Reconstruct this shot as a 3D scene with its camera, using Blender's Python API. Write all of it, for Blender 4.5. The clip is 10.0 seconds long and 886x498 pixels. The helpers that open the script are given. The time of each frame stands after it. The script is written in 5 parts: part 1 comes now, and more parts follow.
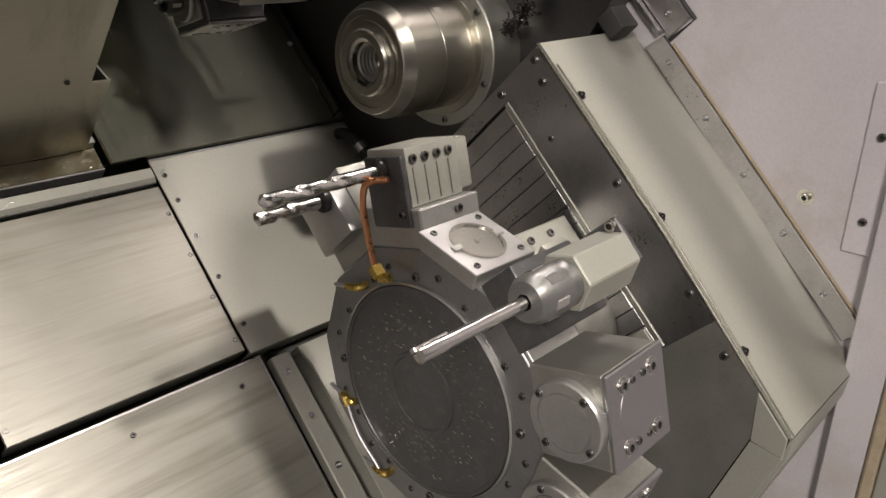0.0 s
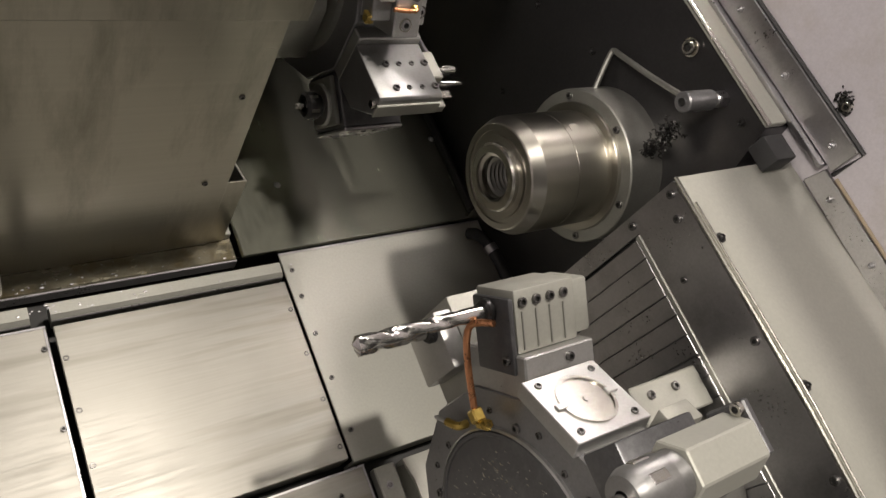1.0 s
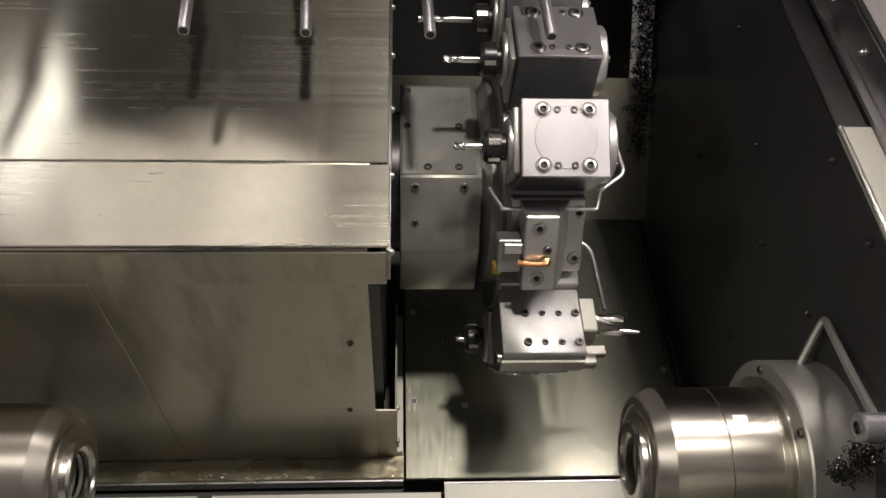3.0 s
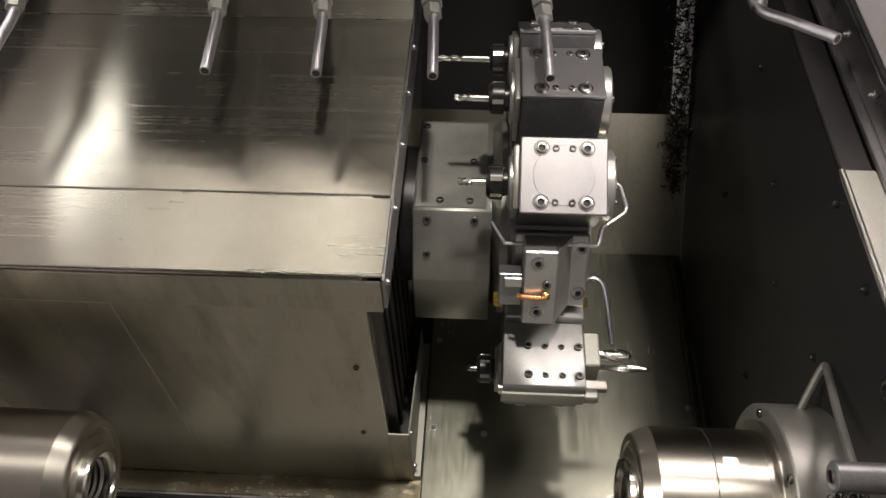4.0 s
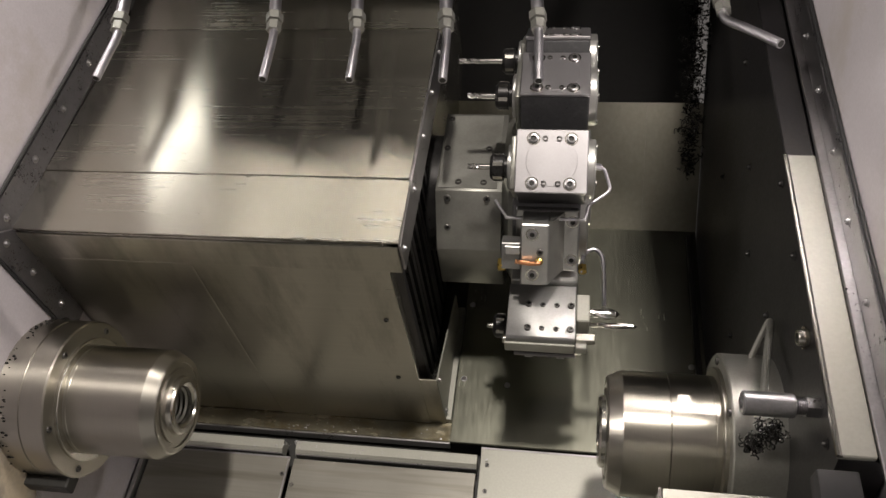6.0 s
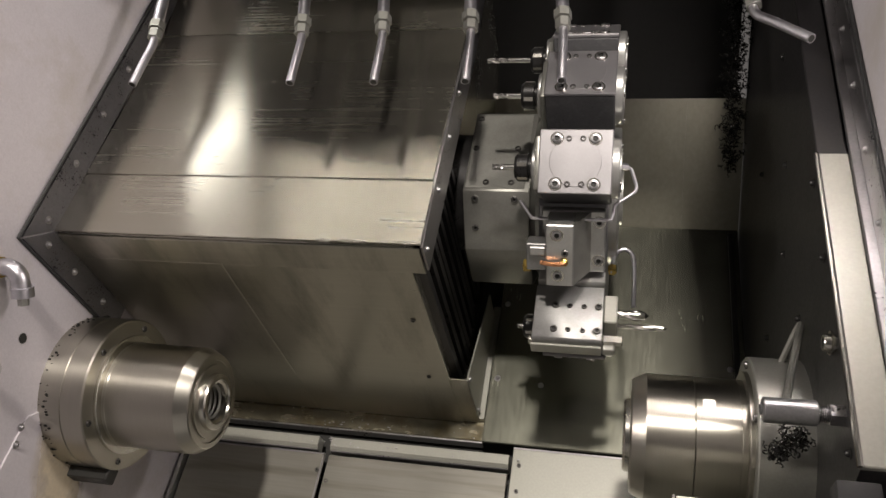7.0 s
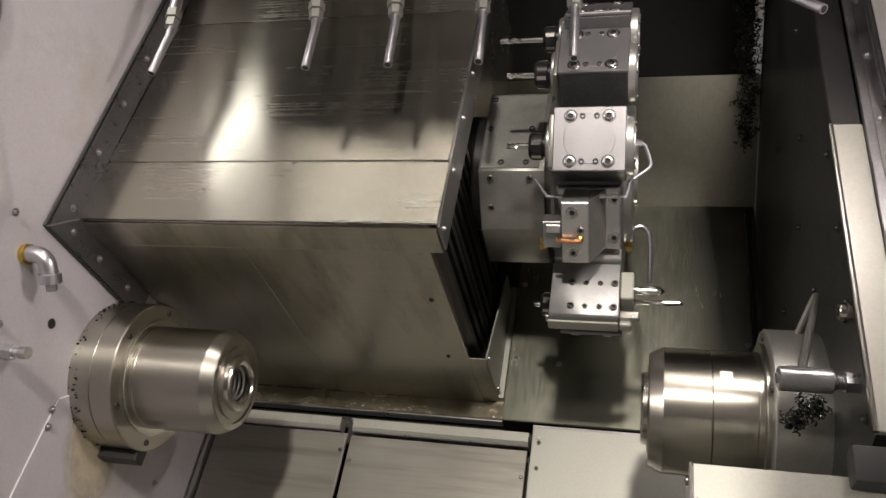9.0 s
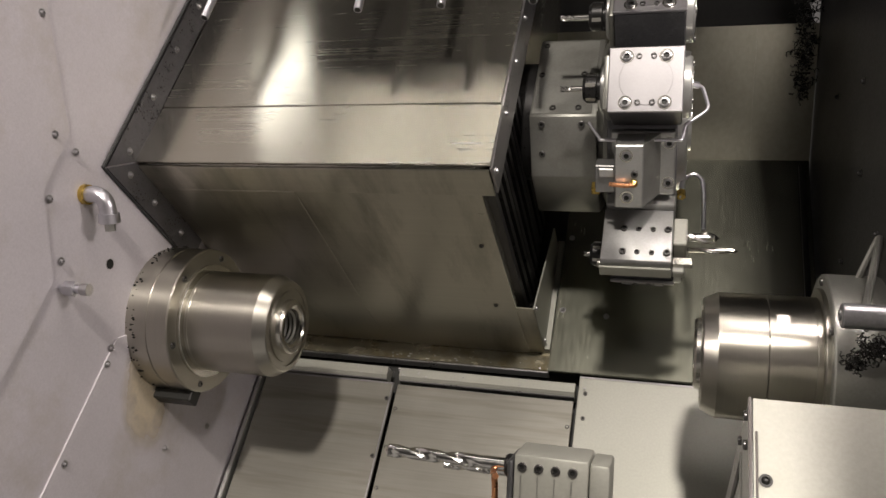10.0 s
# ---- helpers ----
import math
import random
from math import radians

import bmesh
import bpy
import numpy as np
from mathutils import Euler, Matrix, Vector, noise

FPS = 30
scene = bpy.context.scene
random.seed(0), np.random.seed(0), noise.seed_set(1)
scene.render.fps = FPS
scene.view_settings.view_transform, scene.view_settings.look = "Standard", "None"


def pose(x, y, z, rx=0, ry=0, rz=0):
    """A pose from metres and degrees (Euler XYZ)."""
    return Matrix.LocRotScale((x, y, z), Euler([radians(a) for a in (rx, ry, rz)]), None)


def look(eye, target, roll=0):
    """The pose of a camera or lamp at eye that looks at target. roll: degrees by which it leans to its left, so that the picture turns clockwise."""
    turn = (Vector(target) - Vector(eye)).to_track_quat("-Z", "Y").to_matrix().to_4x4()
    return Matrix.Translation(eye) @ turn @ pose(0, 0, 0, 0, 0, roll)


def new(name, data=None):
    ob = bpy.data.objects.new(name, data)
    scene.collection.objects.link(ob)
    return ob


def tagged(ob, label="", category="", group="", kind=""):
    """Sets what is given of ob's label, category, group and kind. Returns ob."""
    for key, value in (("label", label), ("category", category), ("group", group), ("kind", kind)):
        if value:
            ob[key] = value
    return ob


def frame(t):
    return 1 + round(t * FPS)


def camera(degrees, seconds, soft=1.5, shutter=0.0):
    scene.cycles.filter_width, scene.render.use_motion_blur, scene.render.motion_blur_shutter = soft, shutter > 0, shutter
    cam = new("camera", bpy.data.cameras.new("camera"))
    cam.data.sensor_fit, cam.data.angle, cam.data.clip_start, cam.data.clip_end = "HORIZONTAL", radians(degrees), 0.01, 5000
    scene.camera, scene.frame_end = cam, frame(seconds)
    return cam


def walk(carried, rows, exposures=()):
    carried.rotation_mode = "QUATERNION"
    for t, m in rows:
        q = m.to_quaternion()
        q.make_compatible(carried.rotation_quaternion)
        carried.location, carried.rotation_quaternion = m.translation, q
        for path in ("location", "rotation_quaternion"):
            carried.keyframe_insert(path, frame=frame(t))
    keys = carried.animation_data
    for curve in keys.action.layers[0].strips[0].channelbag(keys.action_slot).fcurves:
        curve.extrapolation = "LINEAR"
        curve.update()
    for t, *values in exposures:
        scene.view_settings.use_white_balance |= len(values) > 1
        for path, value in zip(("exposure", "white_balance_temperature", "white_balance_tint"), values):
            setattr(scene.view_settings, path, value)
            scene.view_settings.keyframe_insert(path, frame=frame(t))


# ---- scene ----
# Slant-bed frame: x along the spindles, y up the 45 degree slope, z out of it.
SPINDLE_HEIGHT = 1.15
SLOPE = Matrix.Translation((0, 0, SPINDLE_HEIGHT)) @ Matrix.Rotation(radians(45), 4, "X")
# The end walls and the inner face of the right one.
LEFT, RIGHT, INNER = -0.89, 0.247, 0.221
cam = camera(59.02, 10.0)
PATH = [
    (0, (-0.8015, -0.5097, 0.7837), (-0.1236, -0.3290, 0.0711), 48.34),
    (0.5, (-0.7576, -0.4649, 0.7843), (-0.1382, -0.2147, 0.0402), 46.07),
    (1, (-0.7096, -0.4370, 0.8098), (-0.1624, -0.1081, 0.0401), 41.17),
    (1.5, (-0.6708, -0.3776, 0.8137), (-0.1828, 0.0219, 0.0377), 35.58),
    (2, (-0.5901, -0.3377, 0.8230), (-0.2194, 0.1403, 0.0267), 27.19),
    (2.5, (-0.3835, -0.3388, 0.8925), (-0.2431, 0.2119, 0.0697), 11.73),
    (3, (-0.2840, -0.3285, 0.9076), (-0.2274, 0.2540, 0.0968), 4.58),
    (4.3, (-0.1571, -0.3597, 0.9612), (-0.2455, 0.2470, 0.1712), -4.01),
    (4.5, (-0.1339, -0.3737, 0.9777), (-0.2466, 0.2233, 0.1834), -5.88),
    (5, (-0.0828, -0.4081, 1.0236), (-0.2148, 0.1792, 0.2251), -8.33),
    (5.5, (-0.0804, -0.4752, 1.0913), (-0.2126, 0.1092, 0.2906), -8.35),
    (7, (-0.0139, -0.4580, 1.0918), (-0.2424, 0.1067, 0.2988), -15.46),
    (7.5, (0.0040, -0.4574, 1.0910), (-0.2342, 0.1005, 0.2960), -16.90),
    (8, (0.0139, -0.4626, 1.0991), (-0.2190, 0.0979, 0.3044), -16.98),
    (8.5, (0.0078, -0.4712, 1.0970), (-0.2277, 0.0861, 0.3008), -17.42),
    (9, (-0.0087, -0.4767, 1.0959), (-0.2586, 0.0720, 0.2981), -18.50),
    (9.5, (-0.0159, -0.4804, 1.0961), (-0.2855, 0.0614, 0.3000), -19.81),
    (10, (-0.0314, -0.5179, 1.0750), (-0.3230, -0.0053, 0.2675), -22.16),
]
walk(cam, [(t, SLOPE @ look(eye, target, roll)) for t, eye, target, roll in PATH])

# ---- light ----
world = bpy.data.worlds.new("hall_air")
world.use_nodes = True
scene.world = world
world.node_tree.nodes["Background"].inputs["Color"].default_value = (0.80, 0.84, 0.90, 1)
world.node_tree.nodes["Background"].inputs["Strength"].default_value = 0.006


def area_lamp(name, eye, target, sx, sy, watts, colour):
    data = bpy.data.lights.new(name, "AREA")
    data.shape, data.size, data.size_y, data.energy, data.color = "RECTANGLE", sx, sy, watts, colour
    ob = new(name, data)
    ob.matrix_world = look(eye, target)
    return ob


# Unseen high-bay hall lamps, added (world metres): place, length, width, watts.
# One key, one fill for the right wall, three for gleams on the box.
HALL_LAMPS = [((0.30, -4.55, 6.4), 0.35, 0.35, 330), ((-4.2, -3.2, 3.6), 0.8, 0.8, 190),
              ((-2.3, -0.6, 6.3), 0.25, 1.0, 7), ((-1.3, -0.6, 6.3), 0.22, 1.0, 8), ((0.70, -0.6, 6.3), 1.3, 0.9, 48)]
for place, length, width, watts in HALL_LAMPS:
    area_lamp("hall_light", place, (-0.3, 0.1, 1.0), length, width, watts, (1.0, 0.91, 0.825))
# The lamp on the right wall, inside the opening.
SIDE_LAMP = Vector((0.262, 0.27, 0.60))
side = area_lamp("side_light", (0, 0, 0), (-1, 0, 0), 0.24, 0.07, 4.2, (1.0, 0.90, 0.86))
side.matrix_world = SLOPE @ look(SIDE_LAMP, SIDE_LAMP + Vector((-1, -0.25, -0.15)))
# Unseen lamp added on the left wall for the streak on the cover box.
STREAK_LAMP = Vector((-0.862, 0.55, 0.487))
STREAK_AIM = Vector((1, -0.35, -0.25))
streak_light = area_lamp("side_light", (0, 0, 0), (1, 0, 0), 0.22, 0.05, 0.010, (0.92, 0.86, 1.0))
streak_light.matrix_world = SLOPE @ look(STREAK_LAMP, STREAK_LAMP + STREAK_AIM)
scene.view_settings.exposure = 0.08


# ---- materials ----
def nodes_of(name):
    m = bpy.data.materials.new(name)
    m.use_nodes = True
    return m, m.node_tree.nodes, m.node_tree.links, m.node_tree.nodes["Principled BSDF"]


def surface(name, colour, rough, metal=0.0, tone=0.12, spread=0.08, stretch=(1, 1, 1), fine=400.0, coarse=9.0, bump=0.02,
            aniso=0.0, turn=0.25, stain=None, stain_amount=0.0, stain_scale=4.0, coat=0.0, stain_stretch=(1, 1, 1)):
    """A surface with two scales of variation: coarse blotches and a fine, possibly brushed, grain."""
    m, n, l, p = nodes_of(name)
    where = n.new("ShaderNodeTexCoord")
    own = n.new("ShaderNodeObjectInfo")
    shift = n.new("ShaderNodeVectorMath")
    shift.operation = "MULTIPLY_ADD"
    shift.inputs[1].default_value = (7.0, 5.0, 3.0)
    l.new(own.outputs["Random"], shift.inputs[0])
    l.new(where.outputs["Object"], shift.inputs[2])
    scaled = n.new("ShaderNodeMapping")
    scaled.inputs["Scale"].default_value = stretch
    l.new(shift.outputs[0], scaled.inputs["Vector"])
    grain = n.new("ShaderNodeTexNoise")
    grain.inputs["Scale"].default_value, grain.inputs["Detail"].default_value = fine, 3
    l.new(scaled.outputs[0], grain.inputs["Vector"])
    blotch = n.new("ShaderNodeTexNoise")
    blotch.inputs["Scale"].default_value, blotch.inputs["Detail"].default_value = coarse, 6
    blotch.inputs["Roughness"].default_value = 0.62
    l.new(shift.outputs[0], blotch.inputs["Vector"])
    both = n.new("ShaderNodeMix")
    both.inputs["Factor"].default_value = 0.55
    l.new(grain.outputs["Fac"], both.inputs["A"])
    l.new(blotch.outputs["Fac"], both.inputs["B"])
    tint = n.new("ShaderNodeMapRange")
    tint.inputs["From Min"].default_value, tint.inputs["From Max"].default_value = 0.3, 0.7
    tint.inputs["To Min"].default_value, tint.inputs["To Max"].default_value = 1 - tone, 1 + tone
    l.new(both.outputs["Result"], tint.inputs["Value"])
    shade = n.new("ShaderNodeVectorMath")
    shade.operation = "SCALE"
    shade.inputs[0].default_value = colour
    l.new(tint.outputs["Result"], shade.inputs["Scale"])
    out = shade.outputs[0]
    if stain:
        patch = n.new("ShaderNodeTexNoise")
        patch.inputs["Scale"].default_value, patch.inputs["Detail"].default_value = stain_scale, 3 if stain_stretch[0] < 0.1 else 8
        patch.inputs["Roughness"].default_value = 0.7
        drawn = n.new("ShaderNodeMapping")
        drawn.inputs["Scale"].default_value = stain_stretch
        l.new(shift.outputs[0], drawn.inputs["Vector"])
        l.new(drawn.outputs[0], patch.inputs["Vector"])
        ramp = n.new("ShaderNodeMapRange")
        ramp.inputs["From Min"].default_value, ramp.inputs["From Max"].default_value = 0.5, 0.72
        ramp.inputs["To Max"].default_value = stain_amount
        l.new(patch.outputs["Fac"], ramp.inputs["Value"])
        dirty = n.new("ShaderNodeMix")
        dirty.data_type = "RGBA"
        l.new(ramp.outputs["Result"], dirty.inputs["Factor"])
        l.new(out, dirty.inputs["A"])
        dirty.inputs["B"].default_value = (*stain, 1)
        out = dirty.outputs["Result"]
    l.new(out, p.inputs["Base Color"])
    gloss = n.new("ShaderNodeMapRange")
    gloss.inputs["From Min"].default_value, gloss.inputs["From Max"].default_value = 0.3, 0.7
    gloss.inputs["To Min"].default_value, gloss.inputs["To Max"].default_value = max(rough - spread, 0.03), rough + spread
    l.new(both.outputs["Result"], gloss.inputs["Value"])
    l.new(gloss.outputs["Result"], p.inputs["Roughness"])
    p.inputs["Metallic"].default_value = metal
    p.inputs["Coat Weight"].default_value, p.inputs["Coat Roughness"].default_value = coat, 0.12
    if bump:
        relief = n.new("ShaderNodeBump")
        relief.inputs["Strength"].default_value, relief.inputs["Distance"].default_value = bump, 0.002
        l.new(both.outputs["Result"], relief.inputs["Height"])
        l.new(relief.outputs["Normal"], p.inputs["Normal"])
    if aniso:
        p.inputs["Anisotropic"].default_value, p.inputs["Anisotropic Rotation"].default_value = aniso, turn
        along = n.new("ShaderNodeCombineXYZ")
        along.inputs[0].default_value = 1.0
        l.new(along.outputs[0], p.inputs["Tangent"])
    return m


BRUSH = (0.002, 1, 1)
brushed = surface("brushed_steel_cover", (0.52, 0.50, 0.43), 0.26, 1, 0.05, 0.035, BRUSH, 200, 7, 0.0003, aniso=0.8, stain=(0.40, 0.385, 0.325), stain_amount=0.3, stain_scale=30, stain_stretch=(0.0015, 1, 1))
oily_front = surface("oil_filmed_front_sheet", (0.52, 0.50, 0.425), 0.30, 1, 0.06, 0.03, BRUSH, 160, 6, 0.0, aniso=0.5, stain=(0.24, 0.225, 0.18), stain_amount=0.75, stain_scale=11, stain_stretch=(1, 1, 0.22))
wet_trim = surface("wet_dark_trim_steel", (0.20, 0.195, 0.215), 0.32, 0.85, 0.2, 0.1, (1, 1, 1), 260, 14, 0.03, stain=(0.34, 0.33, 0.34), stain_amount=0.35, stain_scale=12)
panel_steel = surface("wet_steel_panel", (0.29, 0.28, 0.245), 0.38, 0.45, 0.12, 0.10, (0.03, 1, 1), 260, 6, 0.02, aniso=0.45, stain=(0.17, 0.16, 0.13), stain_amount=0.7, stain_scale=30, stain_stretch=(0.07, 1, 1))
plate_steel = surface("matt_steel_plate", (0.39, 0.39, 0.345), 0.45, 0.35, 0.10, 0.08, (1, 1, 1), 240, 5, 0.02, aniso=0.2, stain=(0.33, 0.31, 0.25), stain_amount=0.25, stain_scale=5)
bed_steel = surface("wet_bed_plate_steel", (0.40, 0.405, 0.33), 0.24, 0.9, 0.08, 0.05, (1, 0.1, 1), 240, 5, 0.006, aniso=0.2, stain=(0.26, 0.25, 0.20), stain_amount=0.4, stain_scale=9, stain_stretch=(0.15, 1, 1))
rear_steel = surface("oily_rear_plate", (0.30, 0.29, 0.235), 0.40, 0.9, 0.15, 0.1, (1, 0.2, 1), 120, 4, 0.03, aniso=0.2, stain=(0.15, 0.14, 0.11), stain_amount=0.5, stain_scale=4)
wall_grey = surface("grey_wall_sheet", (0.575, 0.545, 0.575), 0.40, 0.1, 0.11, 0.07, (1, 1, 1), 300, 4, 0.015, aniso=0.0, stain=(0.40, 0.36, 0.30), stain_amount=0.55, stain_scale=5)
# Steel darkened so the inner wall's shade sits in its colour.
darkened_steel = surface("steel_darkened_for_shade", (0.074, 0.072, 0.074), 0.36, 0.8, 0.14, 0.08, (1, 1, 1), 200, 5, 0.02, aniso=0.0, stain=(0.09, 0.085, 0.075), stain_amount=0.5, stain_scale=5)
trim_steel = surface("zinc_trim_steel", (0.46, 0.45, 0.46), 0.33, 1, 0.14, 0.1, (1, 1, 1), 260, 14, 0.03, aniso=0.0, stain=(0.2, 0.19, 0.18), stain_amount=0.4, stain_scale=12)
turned = surface("turned_spindle_steel", (0.43, 0.412, 0.36), 0.31, 1, 0.05, 0.025, (1, 0.02, 0.02), 500, 9, 0.002, aniso=0.7, turn=0.0)
turned_face = surface("turned_front_face_steel", (0.50, 0.48, 0.43), 0.29, 1, 0.03, 0.015, (1, 1, 1), 60, 8, 0.0)
nose_steel = surface("polished_nose_steel", (0.60, 0.58, 0.53), 0.22, 1, 0.06, 0.03, (1, 1, 1), 100, 12, 0.003)
ground = surface("ground_tool_steel", (0.47, 0.47, 0.455), 0.36, 0.82, 0.12, 0.09, (1, 1, 1), 350, 25, 0.02, aniso=0, stain=(0.35, 0.34, 0.31), stain_amount=0.35, stain_scale=20)
worn_block = surface("worn_block_steel", (0.27, 0.27, 0.265), 0.40, 0.75, 0.14, 0.09, (1, 1, 1), 350, 25, 0.02, stain=(0.2, 0.195, 0.18), stain_amount=0.5, stain_scale=22)
satin = surface("satin_holder_plate", (0.37, 0.36, 0.37), 0.38, 0.9, 0.06, 0.07, (1, 1, 1), 350, 25, 0.015)
grey_cast = surface("grey_cast_steel", (0.36, 0.36, 0.33), 0.42, 0.8, 0.12, 0.08, (1, 1, 1), 300, 20, 0.02, aniso=0, stain=(0.22, 0.21, 0.18), stain_amount=0.4, stain_scale=15)
phosphate = surface("dark_phosphate_steel", (0.105, 0.105, 0.108), 0.36, 0.55, 0.2, 0.1, (1, 1, 1), 320, 18, 0.03, aniso=0, stain=(0.2, 0.2, 0.2), stain_amount=0.4, stain_scale=60)
disc_steel = surface("dark_turret_steel", (0.245, 0.245, 0.25), 0.36, 0.7, 0.18, 0.1, (1, 1, 1), 320, 18, 0.03, aniso=0, stain=(0.28, 0.28, 0.27), stain_amount=0.4, stain_scale=60)
screw_steel = surface("dark_screw_steel", (0.17, 0.165, 0.16), 0.3, 0.9, 0.2, 0.1, (1, 1, 1), 320, 30, 0.02)
black_oxide = surface("black_oxide_steel", (0.035, 0.034, 0.034), 0.32, 0.6, 0.2, 0.1, (1, 1, 1), 320, 30, 0.02)
chrome = surface("bright_cutting_steel", (0.66, 0.65, 0.62), 0.2, 1, 0.1, 0.06, (1, 1, 1), 200, 40, 0.03)
brass = surface("brass_fitting", (0.60, 0.43, 0.12), 0.3, 1, 0.15, 0.1, (1, 1, 1), 200, 60, 0.02)
copper = surface("copper_tube_metal", (0.72, 0.34, 0.17), 0.3, 1, 0.15, 0.1, (1, 1, 1), 200, 60, 0.02)
alu = surface("dull_aluminium_tube", (0.62, 0.61, 0.65), 0.36, 1, 0.1, 0.08, (1, 1, 1), 200, 40, 0.03)
rubber = surface("black_rubber", (0.025, 0.025, 0.026), 0.6, 0, 0.2, 0.1, (1, 1, 1), 200, 40, 0.03)
chip_metal = surface("dark_oily_chips", (0.045, 0.044, 0.042), 0.25, 0.8, 0.3, 0.12, (1, 1, 1), 300, 80, 0.05)
oily = surface("oily_yellow_ledge", (0.42, 0.39, 0.29), 0.22, 0.75, 0.3, 0.14, (0.3, 1, 1), 120, 22, 0.15, aniso=0, stain=(0.30, 0.22, 0.08), stain_amount=0.85, stain_scale=18, coat=0.5)
crust = surface("brown_sealing_crust", (0.40, 0.33, 0.235), 0.65, 0, 0.18, 0.1, (1, 1, 1), 200, 30, 0.05, aniso=0, stain=(0.30, 0.24, 0.15), stain_amount=0.6, stain_scale=25)
residue = surface("dried_coolant_residue", (0.66, 0.57, 0.42), 0.6, 0, 0.15, 0.1, (1, 1, 1), 200, 30, 0.05, stain=(0.42, 0.33, 0.2), stain_amount=0.5, stain_scale=25)


def fade_out(m):
    """A thin film: thick in the middle, patchy and thinning out towards its rim."""
    n, l = m.node_tree.nodes, m.node_tree.links
    where = n.new("ShaderNodeTexCoord")
    centred = n.new("ShaderNodeVectorMath")
    centred.operation = "SUBTRACT"
    centred.inputs[1].default_value = (LEFT, -0.146, -0.018)
    flat = n.new("ShaderNodeCombineXYZ")
    for k, axis in enumerate(((0, -5.9, -5.9), (0, 9.5, -9.5))):
        along = n.new("ShaderNodeVectorMath")
        along.operation = "DOT_PRODUCT"
        along.inputs[1].default_value = axis
        l.new(centred.outputs[0], along.inputs[0])
        l.new(along.outputs["Value"], flat.inputs[k])
    ball = n.new("ShaderNodeTexGradient")
    ball.gradient_type = "SPHERICAL"
    drip = n.new("ShaderNodeTexNoise")
    drip.inputs["Scale"].default_value, drip.inputs["Detail"].default_value = 22, 6
    thick = n.new("ShaderNodeMath")
    thick.operation = "MULTIPLY"
    cut = n.new("ShaderNodeMapRange")
    cut.inputs["From Min"].default_value, cut.inputs["From Max"].default_value, cut.inputs["To Max"].default_value = 0.08, 0.34, 0.9
    l.new(where.outputs["Object"], centred.inputs[0])
    l.new(flat.outputs[0], ball.inputs["Vector"])
    l.new(where.outputs["Object"], drip.inputs["Vector"])
    l.new(ball.outputs["Fac"], thick.inputs[0])
    l.new(drip.outputs["Fac"], thick.inputs[1])
    l.new(thick.outputs[0], cut.inputs["Value"])
    l.new(cut.outputs["Result"], n["Principled BSDF"].inputs["Alpha"])


fade_out(residue)
# Near-black for gaps, sockets and recesses, in place of their shade.
gap_dark = surface("recess_shade", (0.03, 0.03, 0.028), 0.5, 0.3, 0.2, 0.1, (1, 1, 1), 100, 10, 0.02)
hall_paint = surface("hall_paint", (0.13, 0.13, 0.135), 0.7, 0, 0.05, 0.05, (1, 1, 1), 20, 1, 0.0)
hall_floor_paint = surface("hall_floor_paint", (0.20, 0.20, 0.20), 0.5, 0, 0.1, 0.1, (1, 1, 1), 20, 1, 0.0)
tube_glow, _n, _l, _p = nodes_of("lamp_diffuser")
_p.inputs["Base Color"].default_value = (0.9, 0.9, 0.9, 1)
_p.inputs["Emission Color"].default_value, _p.inputs["Emission Strength"].default_value = (1, 0.98, 0.93, 1), 6.0


# ---- mesh tools: all in the slant-bed frame ----
ANCHOR = {}


def quads(bm, ring_a, ring_b, closed=True):
    n = len(ring_a)
    for i in range(n if closed else n - 1):
        bm.faces.new((ring_a[i], ring_a[(i + 1) % n], ring_b[(i + 1) % n], ring_b[i]))


def box(bm, x0, x1, y0, y1, z0, z1, bevel=0.0, m=None):
    made = bmesh.ops.create_cube(bm, size=1.0, matrix=Matrix.Translation(((x0 + x1) / 2, (y0 + y1) / 2, (z0 + z1) / 2))
                                 @ Matrix.Diagonal((abs(x1 - x0), abs(y1 - y0), abs(z1 - z0), 1)))["verts"]
    if bevel:
        edges = list({e for v in made for e in v.link_edges})
        cut = bmesh.ops.bevel(bm, geom=edges, offset=bevel, segments=2 if bevel > 0.002 else 1, affect="EDGES", profile=0.5)
        made = list({v for f in cut["faces"] for v in f.verts} | {v for v in made if v.is_valid})
    if m is not None:
        bmesh.ops.transform(bm, matrix=m, verts=made)
    return bm


def lathe(bm, profile, y=0.0, z=0.0, seg=48, m=None):
    """Turns a profile of (x, radius) about the x axis; a radius of 0 closes it."""
    rings, made = [], []
    for x, r in profile:
        if r <= 1e-6:
            ring = [bm.verts.new((x, y, z))]
        else:
            ring = [bm.verts.new((x, y + r * math.cos(a), z + r * math.sin(a))) for a in (2 * math.pi * i / seg for i in range(seg))]
        rings.append(ring)
        made += ring
    for a, b in zip(rings, rings[1:]):
        if len(a) == 1 and len(b) == 1:
            continue
        if len(a) == 1:
            for i in range(seg):
                bm.faces.new((a[0], b[(i + 1) % seg], b[i]))
        elif len(b) == 1:
            for i in range(seg):
                bm.faces.new((a[i], a[(i + 1) % seg], b[0]))
        else:
            quads(bm, a, b)
    if m is not None:
        bmesh.ops.transform(bm, matrix=m, verts=made)
    return bm


